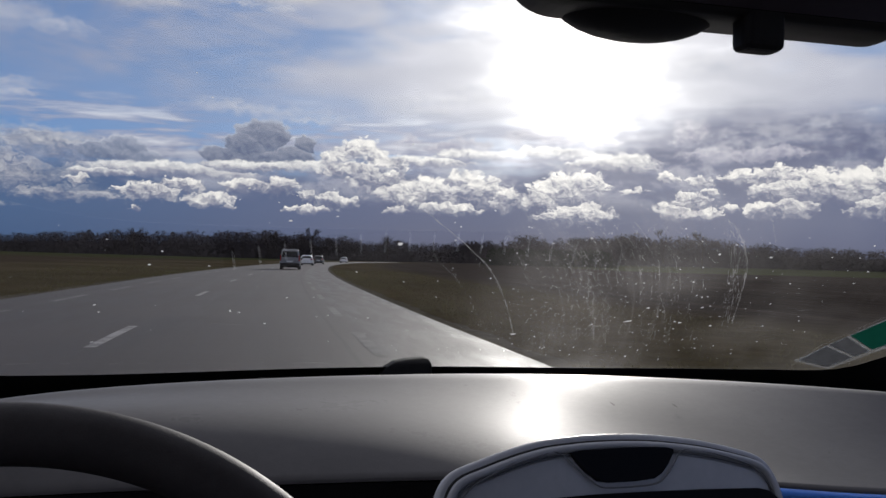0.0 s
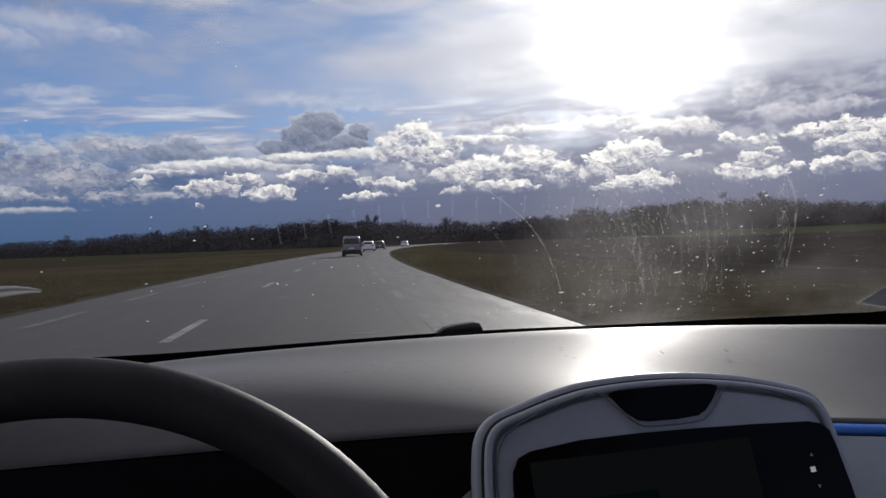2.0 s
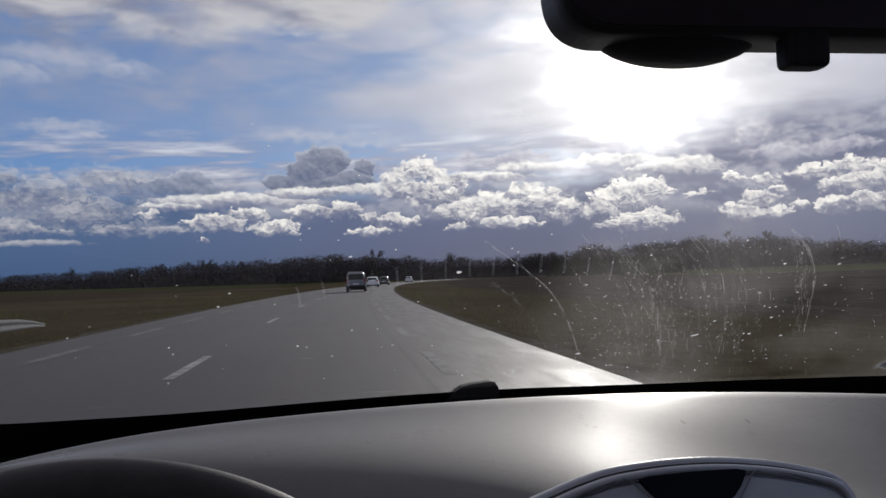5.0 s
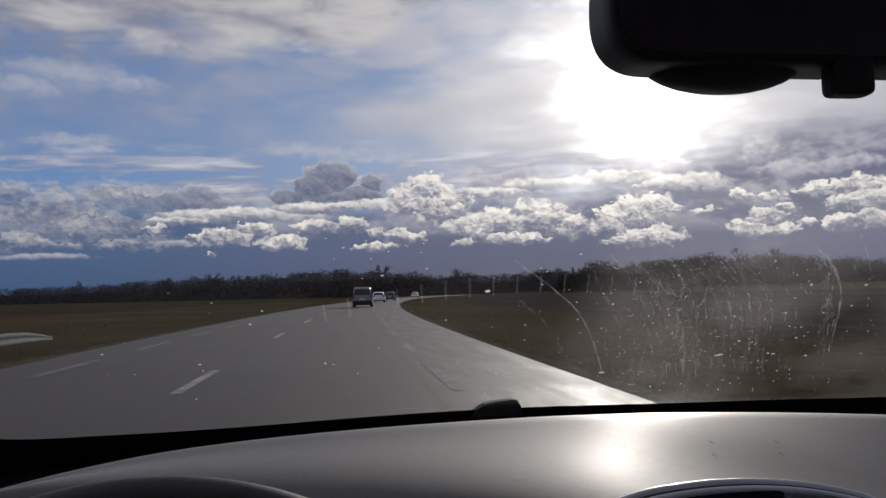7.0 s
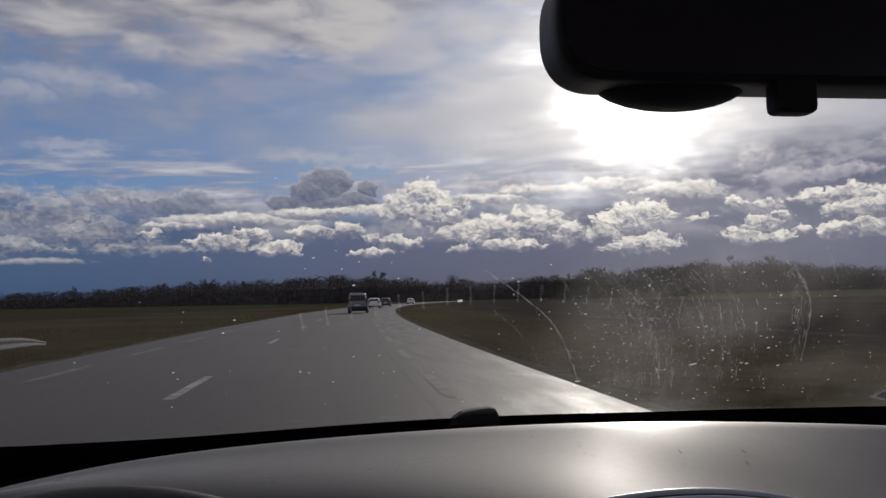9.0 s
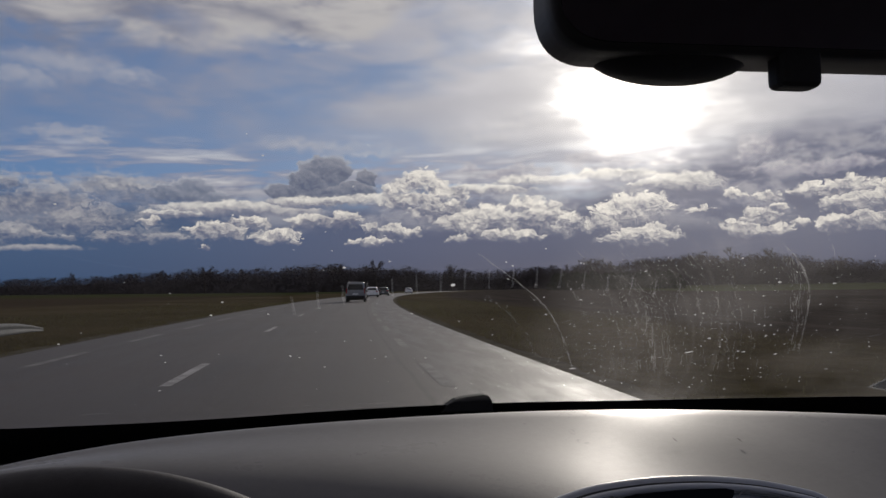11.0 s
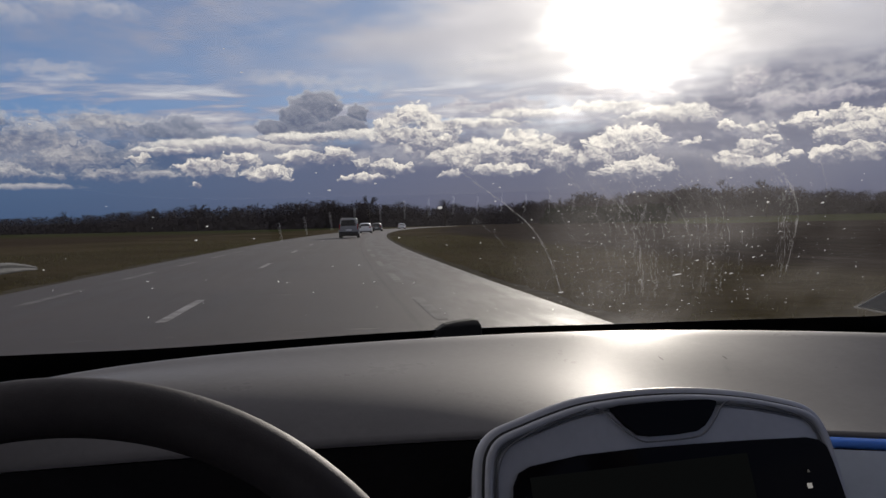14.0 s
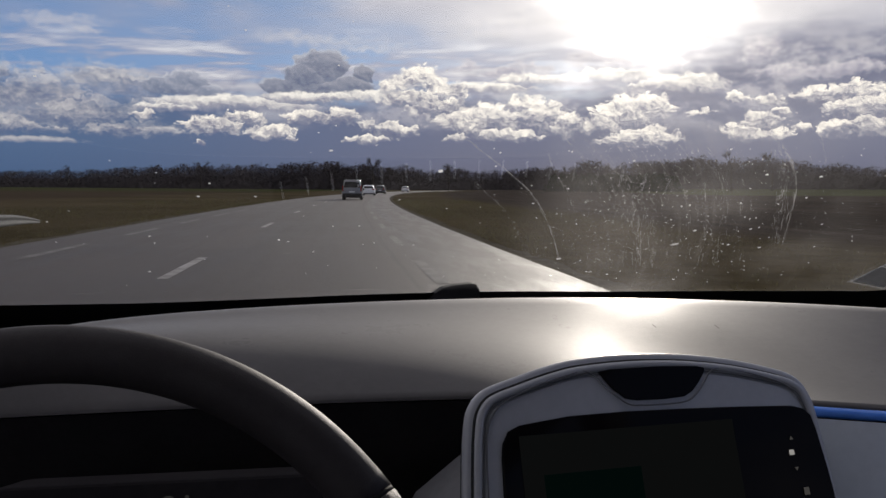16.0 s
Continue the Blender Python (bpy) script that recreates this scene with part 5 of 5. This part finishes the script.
        for _ in range(int(hairs * 0.8)):
            (x, z), (dx, dz) = at(rng.uniform(0, total))
            o, r = rng.gauss(0, width), rng.choice((0.00012, 0.00018, 0.00025, 0.0004))
            x, z = x - dz * o, z + dx * o
            sm.faces.new([spot(x + r * math.cos(a) * rng.uniform(0.7, 1.3), z + 0.5 * r * math.sin(a)) for a in (0, 1.05, 2.1, 3.14, 4.2, 5.25)])
        ob = part("wiper_smear", sm, M["smear"])
        ob.visible_shadow = False
        tagged(ob, "pale curved wiper smear dried on the glass", "dirt", group="wiper smears", kind="stuff")

    smear([(0.163, 1.168), (0.217, 1.139), (0.258, 1.113), (0.297, 1.076), (0.335, 1.028)], 0.0005, 200)
    smear([(0.185, 1.127), (0.227, 1.100), (0.261, 1.069), (0.289, 1.037)], 0.0010, 60)
    smear([(0.466, 1.176), (0.494, 1.161), (0.526, 1.138), (0.555, 1.107), (0.595, 1.051)], 0.0006, 150)
    smear([(0.483, 1.165), (0.515, 1.138), (0.545, 1.105), (0.588, 1.050)], 0.0030, 260)
    smear([(0.478, 1.087), (0.502, 1.065), (0.542, 1.020)], 0.0006, 60)
    smear([(0.365, 1.130), (0.407, 1.088), (0.469, 1.012)], 0.0016, 70)
    smear([(0.309, 1.155), (0.358, 1.127), (0.397, 1.088), (0.444, 1.022)], 0.0030, 160)
    smear([(0.253, 1.156), (0.278, 1.132), (0.324, 1.090)], 0.0012, 60)
    for k in range(9):                                    # a fan of fine strokes left by the blade
        s = 0.020 * k
        smear([(0.262 + s, 1.172 - 0.001 * k), (0.305 + s, 1.140), (0.345 + s, 1.100), (0.378 + s, 1.058), (0.408 + s, 1.012)], 0.0022 + 0.0006 * (k % 3), 34 + 20 * (k % 4))
    smear([(0.50, 1.185), (0.535, 1.158), (0.56, 1.135)], 0.0006, 40)
    smear([(-0.26, 0.999), (-0.201, 0.996), (-0.079, 0.988), (0.110, 0.981)], 0.0004, 26)
    smear([(-0.135, 1.045), (-0.109, 1.045), (0.040, 1.041)], 0.0004, 10)
    smear([(0.585, 1.075), (0.62, 1.072), (0.70, 1.082)], 0.0050, 24)


def build_stickers():
    def patch(name, corners, mat, label, lift):
        rows = []
        for i in range(7):
            t = i / 6
            row = []
            for j in range(7):
                s = j / 6
                x = (corners[0][0] * (1 - s) + corners[1][0] * s) * (1 - t) + (corners[3][0] * (1 - s) + corners[2][0] * s) * t
                z = (corners[0][1] * (1 - s) + corners[1][1] * s) * (1 - t) + (corners[3][1] * (1 - s) + corners[2][1] * s) * t
                row.append((x, glass_y(x, z) - lift, z))
            rows.append(row)
        return grid_mesh(rows)

    base = thing("permit_sticker", pose(0.75, glass_y(0.75, 1.02), 1.02), "grey and green permit stickers in a clear sleeve on the windscreen", "sticker")
    inv = base.matrix_world.inverted()
    for name, c, mat, lift, label in (
            ("sleeve", [(0.713, 1.000), (0.763, 0.989), (0.800, 1.046), (0.745, 1.072)], M["sticker_edge"], 0.003, "clear sleeve with pale edges"),
            ("grey_sticker", [(0.7175, 1.0015), (0.757, 0.9935), (0.767, 1.010), (0.7235, 1.0255)], M["sticker_grey"], 0.004, "grey sticker"),
            ("teal_sticker", [(0.7245, 1.0275), (0.768, 1.012), (0.7735, 1.021), (0.7305, 1.040)], M["sticker_grey"], 0.004, "grey sticker"),
            ("green_sticker", [(0.7315, 1.042), (0.7745, 1.023), (0.791, 1.047), (0.745, 1.068)], M["sticker_green"], 0.004, "dark green sticker")):
        bm = patch(name, c, mat, label, lift)
        bm.transform(inv)
        sheet = part(name, bm, mat, base, label)
        if name != "sleeve":                               # the sleeve's welded seam round each sticker
            loop = []
            for (x0, z0), (x1, z1) in zip(c, c[1:] + c[:1]):
                loop += [(x0 + (x1 - x0) * k / 5, glass_y(x0 + (x1 - x0) * k / 5, z0 + (z1 - z0) * k / 5) - 0.005, z0 + (z1 - z0) * k / 5) for k in range(5)]
            bm = tube(loop, 0.0006, 5, closed=True)
            bm.transform(inv)
            part("seam", bm, M["seam"], sheet, "pale shiny plastic seam")


def build_wiper():
    w = thing("windscreen_wiper", pose(0.2, 1.12, 0.975), "black wiper blade resting at the foot of the windscreen", "wiper")
    inv = w.matrix_world.inverted()
    pts = [(x, glass_y(x, 0.963) + 0.012, 0.963 - 0.0 * x) for x in [-0.30 + 0.55 * i / 14 for i in range(15)]]
    bm = tube(pts, 0.006, 8)
    bm.transform(inv)
    smooth(part("blade", bm, M["dash_black"], w, "black rubber blade"))
    out = [(0.176, 0.962), (0.183, 0.9725), (0.196, 0.9805), (0.212, 0.9835), (0.236, 0.9858), (0.2425, 0.9845), (0.2475, 0.977), (0.249, 0.962)]
    bm = plate_mesh(out, 0.02, Matrix.Translation((0, 1.112, 0)) @ pose(0, 0, 0, 90, 0, 0), 0.002)
    bm.transform(inv)
    part("pivot_cap", bm, M["dash_black"], w, "black pivot cap")
    return w


def build_cabin():
    """Plain dark lining that closes the car round and behind the camera, and the body that carries it."""
    c = thing("car_cabin", pose(CX, 0, 0), "grey lined cabin and body of a small car", "car", kind="structure")
    body = M["blue_paint"]
    lin = M["cabin"]
    part("roof_lining", box(1.16, 2.0, 0.05, (0, -0.66, 1.455), 0.02), lin, c)
    part("rear_wall", box(1.40, 0.06, 0.58, (0, -1.65, 0.695), 0.02), lin, c)
    part("rear_header", box(1.30, 0.06, 0.10, (0, -1.64, 1.41), 0.02), lin, c)
    pane = part("rear_glass", box(1.28, 0.005, 0.372, (0, -1.65, 1.173)), M["glass"], c, "clear rear window")
    pane.visible_shadow = False
    part("floor_pan", box(1.50, 3.0, 0.06, (0, -0.25, 0.30), 0.02), lin, c)
    for s in (-1, 1):
        part("door_lining", box(0.06, 2.5, 0.62, (s * 0.76, -0.40, 0.62), 0.02), lin, c)
        smooth(part("front_pillar", tube([(s * 0.76, 0.62, 0.93), (s * 0.70, 0.36, 1.20), (s * 0.60, 0.16, 1.43)], [0.05, 0.04, 0.04], 10), lin, c))
        part("side_pillar", box(0.06, 0.12, 0.62, (s * 0.68, -0.55, 1.16), 0.02, m=None), lin, c)
        part("rear_quarter", box(0.06, 0.60, 0.62, (s * 0.66, -1.38, 1.16), 0.02), lin, c)
        rows = []
        for i in range(9):
            z = 0.24 + 0.68 * i / 8
            out = 0.83 + 0.035 * math.sin(i / 8 * 3.1)
            rows.append([(s * out, y, z * (1.0 if y < 1.2 else 1.0 - 0.22 * (y - 1.2))) for y in (-2.0, -1.5, -0.8, 0, 0.6, 1.1, 1.5, 1.85)])
        smooth(part("body_side", grid_mesh(rows), body, c))
    rows = []
    for i in range(9):
        y = 1.24 + 0.72 * i / 8
        rows.append([(x, y, 0.895 - 0.22 * (i / 8) ** 1.6 - 0.10 * (x / 0.82) ** 4) for x in [-0.82 + 1.64 * k / 12 for k in range(13)]])
    smooth(part("bonnet", grid_mesh(rows), body, c))
    part("front_bumper", box(1.66, 0.16, 0.46, (0, 1.95, 0.46), 0.06, 3), body, c)
    part("rear_bumper", box(1.66, 0.20, 0.66, (0, -2.0, 0.58), 0.06, 3), body, c)
    for sx in (-1, 1):
        for y in (1.33, -1.26):
            wheel = smooth(part("wheel", tube([(sx * 0.66, y, 0.31), (sx * 0.84, y, 0.31)], 0.31, 28), M["tyre"], c))
            smooth(part("rim", tube([(sx * 0.842, y, 0.31), (sx * 0.85, y, 0.31)], 0.20, 20), M["alloy"], wheel))
    return c


build_cabin()
build_windscreen()
build_dashboard()
build_cluster()
build_steering_wheel()
build_centre_display()
build_mirror()
build_wiper()
build_stickers()
build_glass_marks()


# ---- traffic and roadside ----
def car_shell(profile, width, tuck, parent, mat, name="body"):
    """A car body lofted across its width from a side outline (y, z), narrower towards the roof."""
    rows = []
    n = 10
    for i in range(n + 1):
        s = -1 + 2 * i / n
        row = []
        for y, z in profile:
            narrow = tuck * max(0.0, z - 0.85)
            edge = (abs(s) ** 6)
            row.append((s * (width / 2 - narrow), y * (1 - 0.03 * edge), z - 0.05 * edge * (1 if z > 0.5 else -1)))
        rows.append(row)
    bm = grid_mesh(rows)
    for row_i in (0, -1):
        bm.verts.ensure_lookup_table()
        k = len(profile)
        base = 0 if row_i == 0 else n * k
        vs = [bm.verts[base + j] for j in range(k)]
        bm.faces.new(vs if row_i else vs[::-1])
    bmesh.ops.recalc_face_normals(bm, faces=bm.faces[:])
    return smooth(part(name, bm, mat, parent))


def wheels(parent, width, ys, r, alloy):
    for s in (-1, 1):
        for y in ys:
            t = smooth(part("wheel", tube([(s * (width / 2 - 0.21), y, r), (s * (width / 2 - 0.19), y, r), (s * (width / 2 - 0.02), y, r), (s * (width / 2 + 0.0), y, r)], [r * 0.92, r, r, r * 0.93], 28), M["tyre"], parent, "black tyre"))
            part("hub", tube([(s * (width / 2 - 0.01), y, r), (s * (width / 2 + 0.006), y, r)], r * 0.66, 20), M["under"], t)
            for k in range(9):
                a = 2 * math.pi * k / 9
                part("rim_spoke", box(0.012, r * 0.07, r * 0.62, (s * (width / 2 + 0.008), y, r), 0.003, 1, Matrix.Translation((0, y, r)) @ pose(0, 0, 0, math.degrees(a), 0, 0) @ Matrix.Translation((0, -y, -r + r * 0.33))), alloy, t)


def quad_plate(pts, lift=0.0):
    bm = bmesh.new()
    bm.faces.new([bm.verts.new(p) for p in pts])
    ext = bmesh.ops.solidify(bm, geom=bm.faces[:], thickness=0.012)
    return bm


def hatchback(m, paint, label, height=1.46, length=4.0, width=1.74, boxy=False):
    """A car facing +y, standing on z = 0."""
    c = thing("car" if not boxy else "van", m, label, "car" if not boxy else "van")
    h, L = height, length
    if boxy:
        prof = [(-L / 2, 0.32), (-L / 2 - 0.02, 0.75), (-L / 2 + 0.01, 1.05), (-L / 2 + 0.10, h - 0.10), (-L / 2 + 0.22, h), (L * 0.05, h), (L * 0.19, h - 0.12), (L * 0.335, 1.08), (L * 0.46, 0.98), (L / 2, 0.78), (L / 2, 0.34), (L * 0.3, 0.24), (-L * 0.3, 0.24)]
    else:
        prof = [(-L / 2, 0.36), (-L / 2 - 0.02, 0.78), (-L / 2 + 0.08, 0.98), (-L / 2 + 0.42, h - 0.12), (-L / 2 + 0.62, h - 0.02), (-L * 0.12, h), (L * 0.06, h - 0.06), (L * 0.245, 1.0), (L * 0.36, 0.92), (L * 0.47, 0.74), (L / 2, 0.56), (L / 2 - 0.03, 0.28), (L * 0.3, 0.22), (-L * 0.3, 0.24)]
    tuck = 0.20 if boxy else 0.36
    car_shell(prof, width, tuck, c, paint)

    def half(z):
        return width / 2 - tuck * max(0.0, z - 0.85)

    # windows
    if boxy:
        zr0, zr1, yr0, yr1 = 1.10, h - 0.20, -L / 2 - 0.0, -L / 2 + 0.075
        yf0, yf1, zf0, zf1 = L * 0.335, L * 0.195, 1.08, h - 0.13
    else:
        zr0, zr1, yr0, yr1 = 1.02, h - 0.15, -L / 2 + 0.09, -L / 2 + 0.40
        yf0, yf1, zf0, zf1 = L * 0.243, L * 0.065, 1.0, h - 0.07
    part("rear_window", quad_plate([(-half(zr0) + 0.12, yr0 - 0.03, zr0), (half(zr0) - 0.12, yr0 - 0.03, zr0), (half(zr1) - 0.12, yr1 - 0.03, zr1), (-half(zr1) + 0.12, yr1 - 0.03, zr1)]), M["car_glass"], c, "dark rear window")
    part("front_window", quad_plate([(-half(zf0) + 0.10, yf0 + 0.02, zf0 + 0.01), (half(zf0) - 0.10, yf0 + 0.02, zf0 + 0.01), (half(zf1) - 0.10, yf1 + 0.03, zf1), (-half(zf1) + 0.10, yf1 + 0.03, zf1)]), M["car_glass"], c, "dark front window")
    for s in (-1, 1):
        z0, z1 = 0.98, h - 0.14
        spans = ((-L * 0.30, -0.05, -L * 0.24, -0.10), (0.0, L * 0.19, -0.04, L * 0.07))
        for a0, b0, a1, b1 in spans:
            part("side_window", quad_plate([(s * (half(z0) + 0.006), a0, z0), (s * (half(z0) + 0.006), b0, z0), (s * (half(z1) + 0.008), b1, z1), (s * (half(z1) + 0.008), a1, z1)]), M["car_glass"], c, "dark side window")
        part("door_mirror", box(0.19, 0.12, 0.12, (s * (width / 2 + 0.07), L * 0.17, 0.98), 0.035), M["under"], c, "black door mirror")
        part("door_handle", box(0.018, 0.16, 0.025, (s * (width / 2 + 0.006), -0.10, 0.86), 0.006, 1), M["chrome"] if not boxy else paint, c)
        part("sill", box(0.03, L * 0.44, 0.05, (s * (width / 2 - 0.005), 0.0, 0.29), 0.01), M["chrome"] if not boxy else M["under"], c, "bright sill strip" if not boxy else "black sill strip")
        if boxy:
            part("tail_lamp", box(0.10, 0.07, 0.50, (s * (width / 2 - 0.09), -L / 2 + 0.03, 1.02), 0.02), M["tail"], c, "tall red tail lamp")
            part("roof_rail", box(0.04, L * 0.48, 0.04, (s * (half(h) - 0.10), -L * 0.13, h + 0.02), 0.01), M["under"], c, "black roof rail")
        else:
            part("tail_lamp", box(0.30, 0.08, 0.18, (s * (width / 2 - 0.18), -L / 2 + 0.02, 0.86), 0.03), M["tail"], c, "red tail lamp")
        part("headlamp", box(0.34, 0.26, 0.13, (s * (width / 2 - 0.22), L * 0.46 - 0.06, 0.70 if not boxy else 0.80), 0.04, 2, None), M["lamp"], c, "clear headlamp")
    part("number_plate", box(0.52, 0.02, 0.11, (0, -L / 2 - 0.028, 0.62 if not boxy else 0.72)), M["plate"], c, "pale number plate")
    part("number_plate", box(0.52, 0.02, 0.11, (0, L / 2 + 0.008, 0.42)), M["plate"], c, "pale number plate")
    part("grille", box(0.78, 0.05, 0.20, (0, L / 2 - 0.012, 0.55), 0.02), M["under"], c, "black grille")
    part("rear_bumper", box(width * 0.94, 0.14, 0.26, (0, -L / 2 + 0.015, 0.45), 0.05), M["under"] if boxy else paint, c)
    part("underbody", box(width * 0.86, L * 0.86, 0.14, (0, 0, 0.25), 0.03), M["under"], c)
    wheels(c, width, (L * 0.315, -L * 0.31), 0.315, M["alloy"])
    return c


def on_road(u, y, back=False):
    slope = math.degrees(math.atan(0.02 + y / 1115.0))
    return pose(bend(y) + u, y, 0.004, 0, 0, -slope + (180 if back else 0))


hatchback(on_road(-0.38, 76.0), M["silver_paint"], "silver-grey boxy van with a dark rear window on the road", 1.82, 4.1, 1.80, True)
hatchback(on_road(-0.38, 116.0), M["white_paint"], "white hatchback driving ahead of the silver van")
hatchback(on_road(-0.38, 146.0), M["dark_paint"], "dark estate car with a bright rear, far ahead", 1.52, 4.2)
hatchback(on_road(-0.38, 212.0), M["white_paint"], "pale car far along the bend")


def build_guard_rail():
    """The end of a galvanised rail on posts beside the oncoming lane."""
    r = thing("guard_rail", pose(-8.1, 20.0, 0), "end of a galvanised steel guard rail on short posts", "guard rail")
    inv = r.matrix_world.inverted()
    rows = []
    ys = [4.0 + 1.0 * i for i in range(20)]
    prof = ((0.0, 0.44), (0.05, 0.47), (0.05, 0.53), (0.0, 0.57), (0.0, 0.61), (0.05, 0.65), (0.05, 0.71), (0.0, 0.74))
    for y in ys:
        drop = max(0.0, y - 20.0) ** 2 * 0.014
        back = max(0.0, y - 20.0) ** 2 * 0.012
        slim = 1.0 if y < 20.5 else max(0.25, 1.0 - (y - 20.5) * 0.28)
        rows.append([(-7.7 + bend(y) - back + dx * slim, y, 0.59 + (z - 0.59) * slim - 0.30 - drop) for dx, z in prof])
    bm = grid_mesh(rows)
    bm.transform(inv)
    beam = smooth(part("beam", bm, M["steel"], r, "galvanised W-shaped beam"))
    for y in (6.0, 10.0, 14.0, 18.0):
        bm = box(0.06, 0.10, 0.52, (-7.78 + bend(y), y, 0.16), 0.01)
        bm.transform(inv)
        part("post", bm, M["steel"], r)


build_guard_rail()


def build_grass():
    """Blades and tufts along the verges."""
    rng = random.Random(5)
    for side, u0, u1, count in ((1, 3.4, 10.0, 13000), (-1, -16.0, -6.1, 13000)):
        verts, faces = [], []
        for _ in range(count):
            y = 3.0 + 75.0 * rng.random() ** 1.5
            u = rng.uniform(u0, u1)
            if rng.random() < 0.3:
                u = rng.uniform(3.3, 5.0) if side > 0 else rng.uniform(-7.2, -5.95)
            x = bend(y) + u
            clump = noise.noise((x * 0.35, y * 0.12, 0))
            h = (0.025 + 0.07 * rng.random() ** 2) * (1.0 + 0.9 * clump) * (1 + y / 120)
            w = 0.006 * (1 + y / 14)
            a = rng.uniform(0, 6.28)
            lx, ly = rng.gauss(0, 0.5) * h, rng.gauss(0, 0.5) * h
            i = len(verts)
            verts.extend(((x - w * math.cos(a), y - w * math.sin(a), -0.05), (x + w * math.cos(a), y + w * math.sin(a), -0.05), (x + lx, y + ly, -0.05 + max(0.03, h))))
            faces.append((i, i + 1, i + 2))
        me = bpy.data.meshes.new("verge_grass")
        me.from_pydata(verts, [], faces)
        me.materials.append(M["grass"])
        tagged(new("verge_grass", me), "straw-coloured and green winter grass on the verge", "grass", kind="stuff")


build_grass()


def bare_tree(az, dist, high, seed, label):
    """A lone leafless tree: tapered trunk, forked limbs and fine twigs."""
    rng = random.Random(seed)
    a = radians(az)
    x, y = math.sin(a) * dist, math.cos(a) * dist
    z = ground_lift(x, y)
    t = thing("bare_tree", pose(x, y, z - 0.1, 0, 0, rng.uniform(0, 360)), label, "tree")
    trunk = [(0, 0, 0), (high * 0.01, 0, high * 0.2), (-high * 0.01, high * 0.008, high * 0.42), (high * 0.008, 0, high * 0.66)]
    w = high * 0.022
    smooth(part("trunk", tube(trunk, [w * 1.3, w, w * 0.75, w * 0.45], 8), M["bark"], t))
    verts, faces = [], []

    def limb(p, d, length, r, level):
        q = p + d * length
        side = d.cross(Vector((rng.uniform(-1, 1), rng.uniform(-1, 1), 0.3))).normalized()
        other = d.cross(side).normalized()
        i = len(verts)
        for c, rr in ((p, r), (q, r * 0.5)):
            for k in range(3):
                verts.append(c + side * rr * math.cos(2.094 * k) + other * rr * math.sin(2.094 * k))
        for k in range(3):
            faces.append((i + k, i + (k + 1) % 3, i + 3 + (k + 1) % 3, i + 3 + k))
        if level < 4:
            for _ in range(4 if level < 3 else 5):
                nd = (d + Vector((rng.gauss(0, 0.5), rng.gauss(0, 0.5), rng.gauss(0.12, 0.3)))).normalized()
                limb(p + d * length * rng.uniform(0.4, 1.0), nd, length * rng.uniform(0.5, 0.75), r * 0.55, level + 1)

    for k in range(11):
        h = high * rng.uniform(0.28, 0.66)
        ang = rng.uniform(0, 6.28)
        limb(Vector((0, 0, h)), Vector((math.cos(ang) * 0.75, math.sin(ang) * 0.75, rng.uniform(0.5, 1.1))).normalized(), high * rng.uniform(0.13, 0.2), w * 0.45, 1)
    me = bpy.data.meshes.new("crown")
    me.from_pydata([tuple(v) for v in verts], [], faces)
    me.materials.append(M["twig"])
    ob = new("crown", me)
    ob.parent = t


bare_tree(4.2, 390, 17.5, 1, "tall bare winter tree standing above the woods")
bare_tree(-7.4, 400, 15.0, 2, "bare winter tree at the edge of the woods")
bare_tree(9.5, 380, 14.0, 3, "bare winter tree at the edge of the woods")
bare_tree(28.5, 330, 16.0, 4, "bare winter tree on rising ground")
bare_tree(31.0, 340, 17.5, 5, "bare winter tree on rising ground")
bare_tree(-15.5, 440, 12.5, 6, "small bare winter tree beside the field")
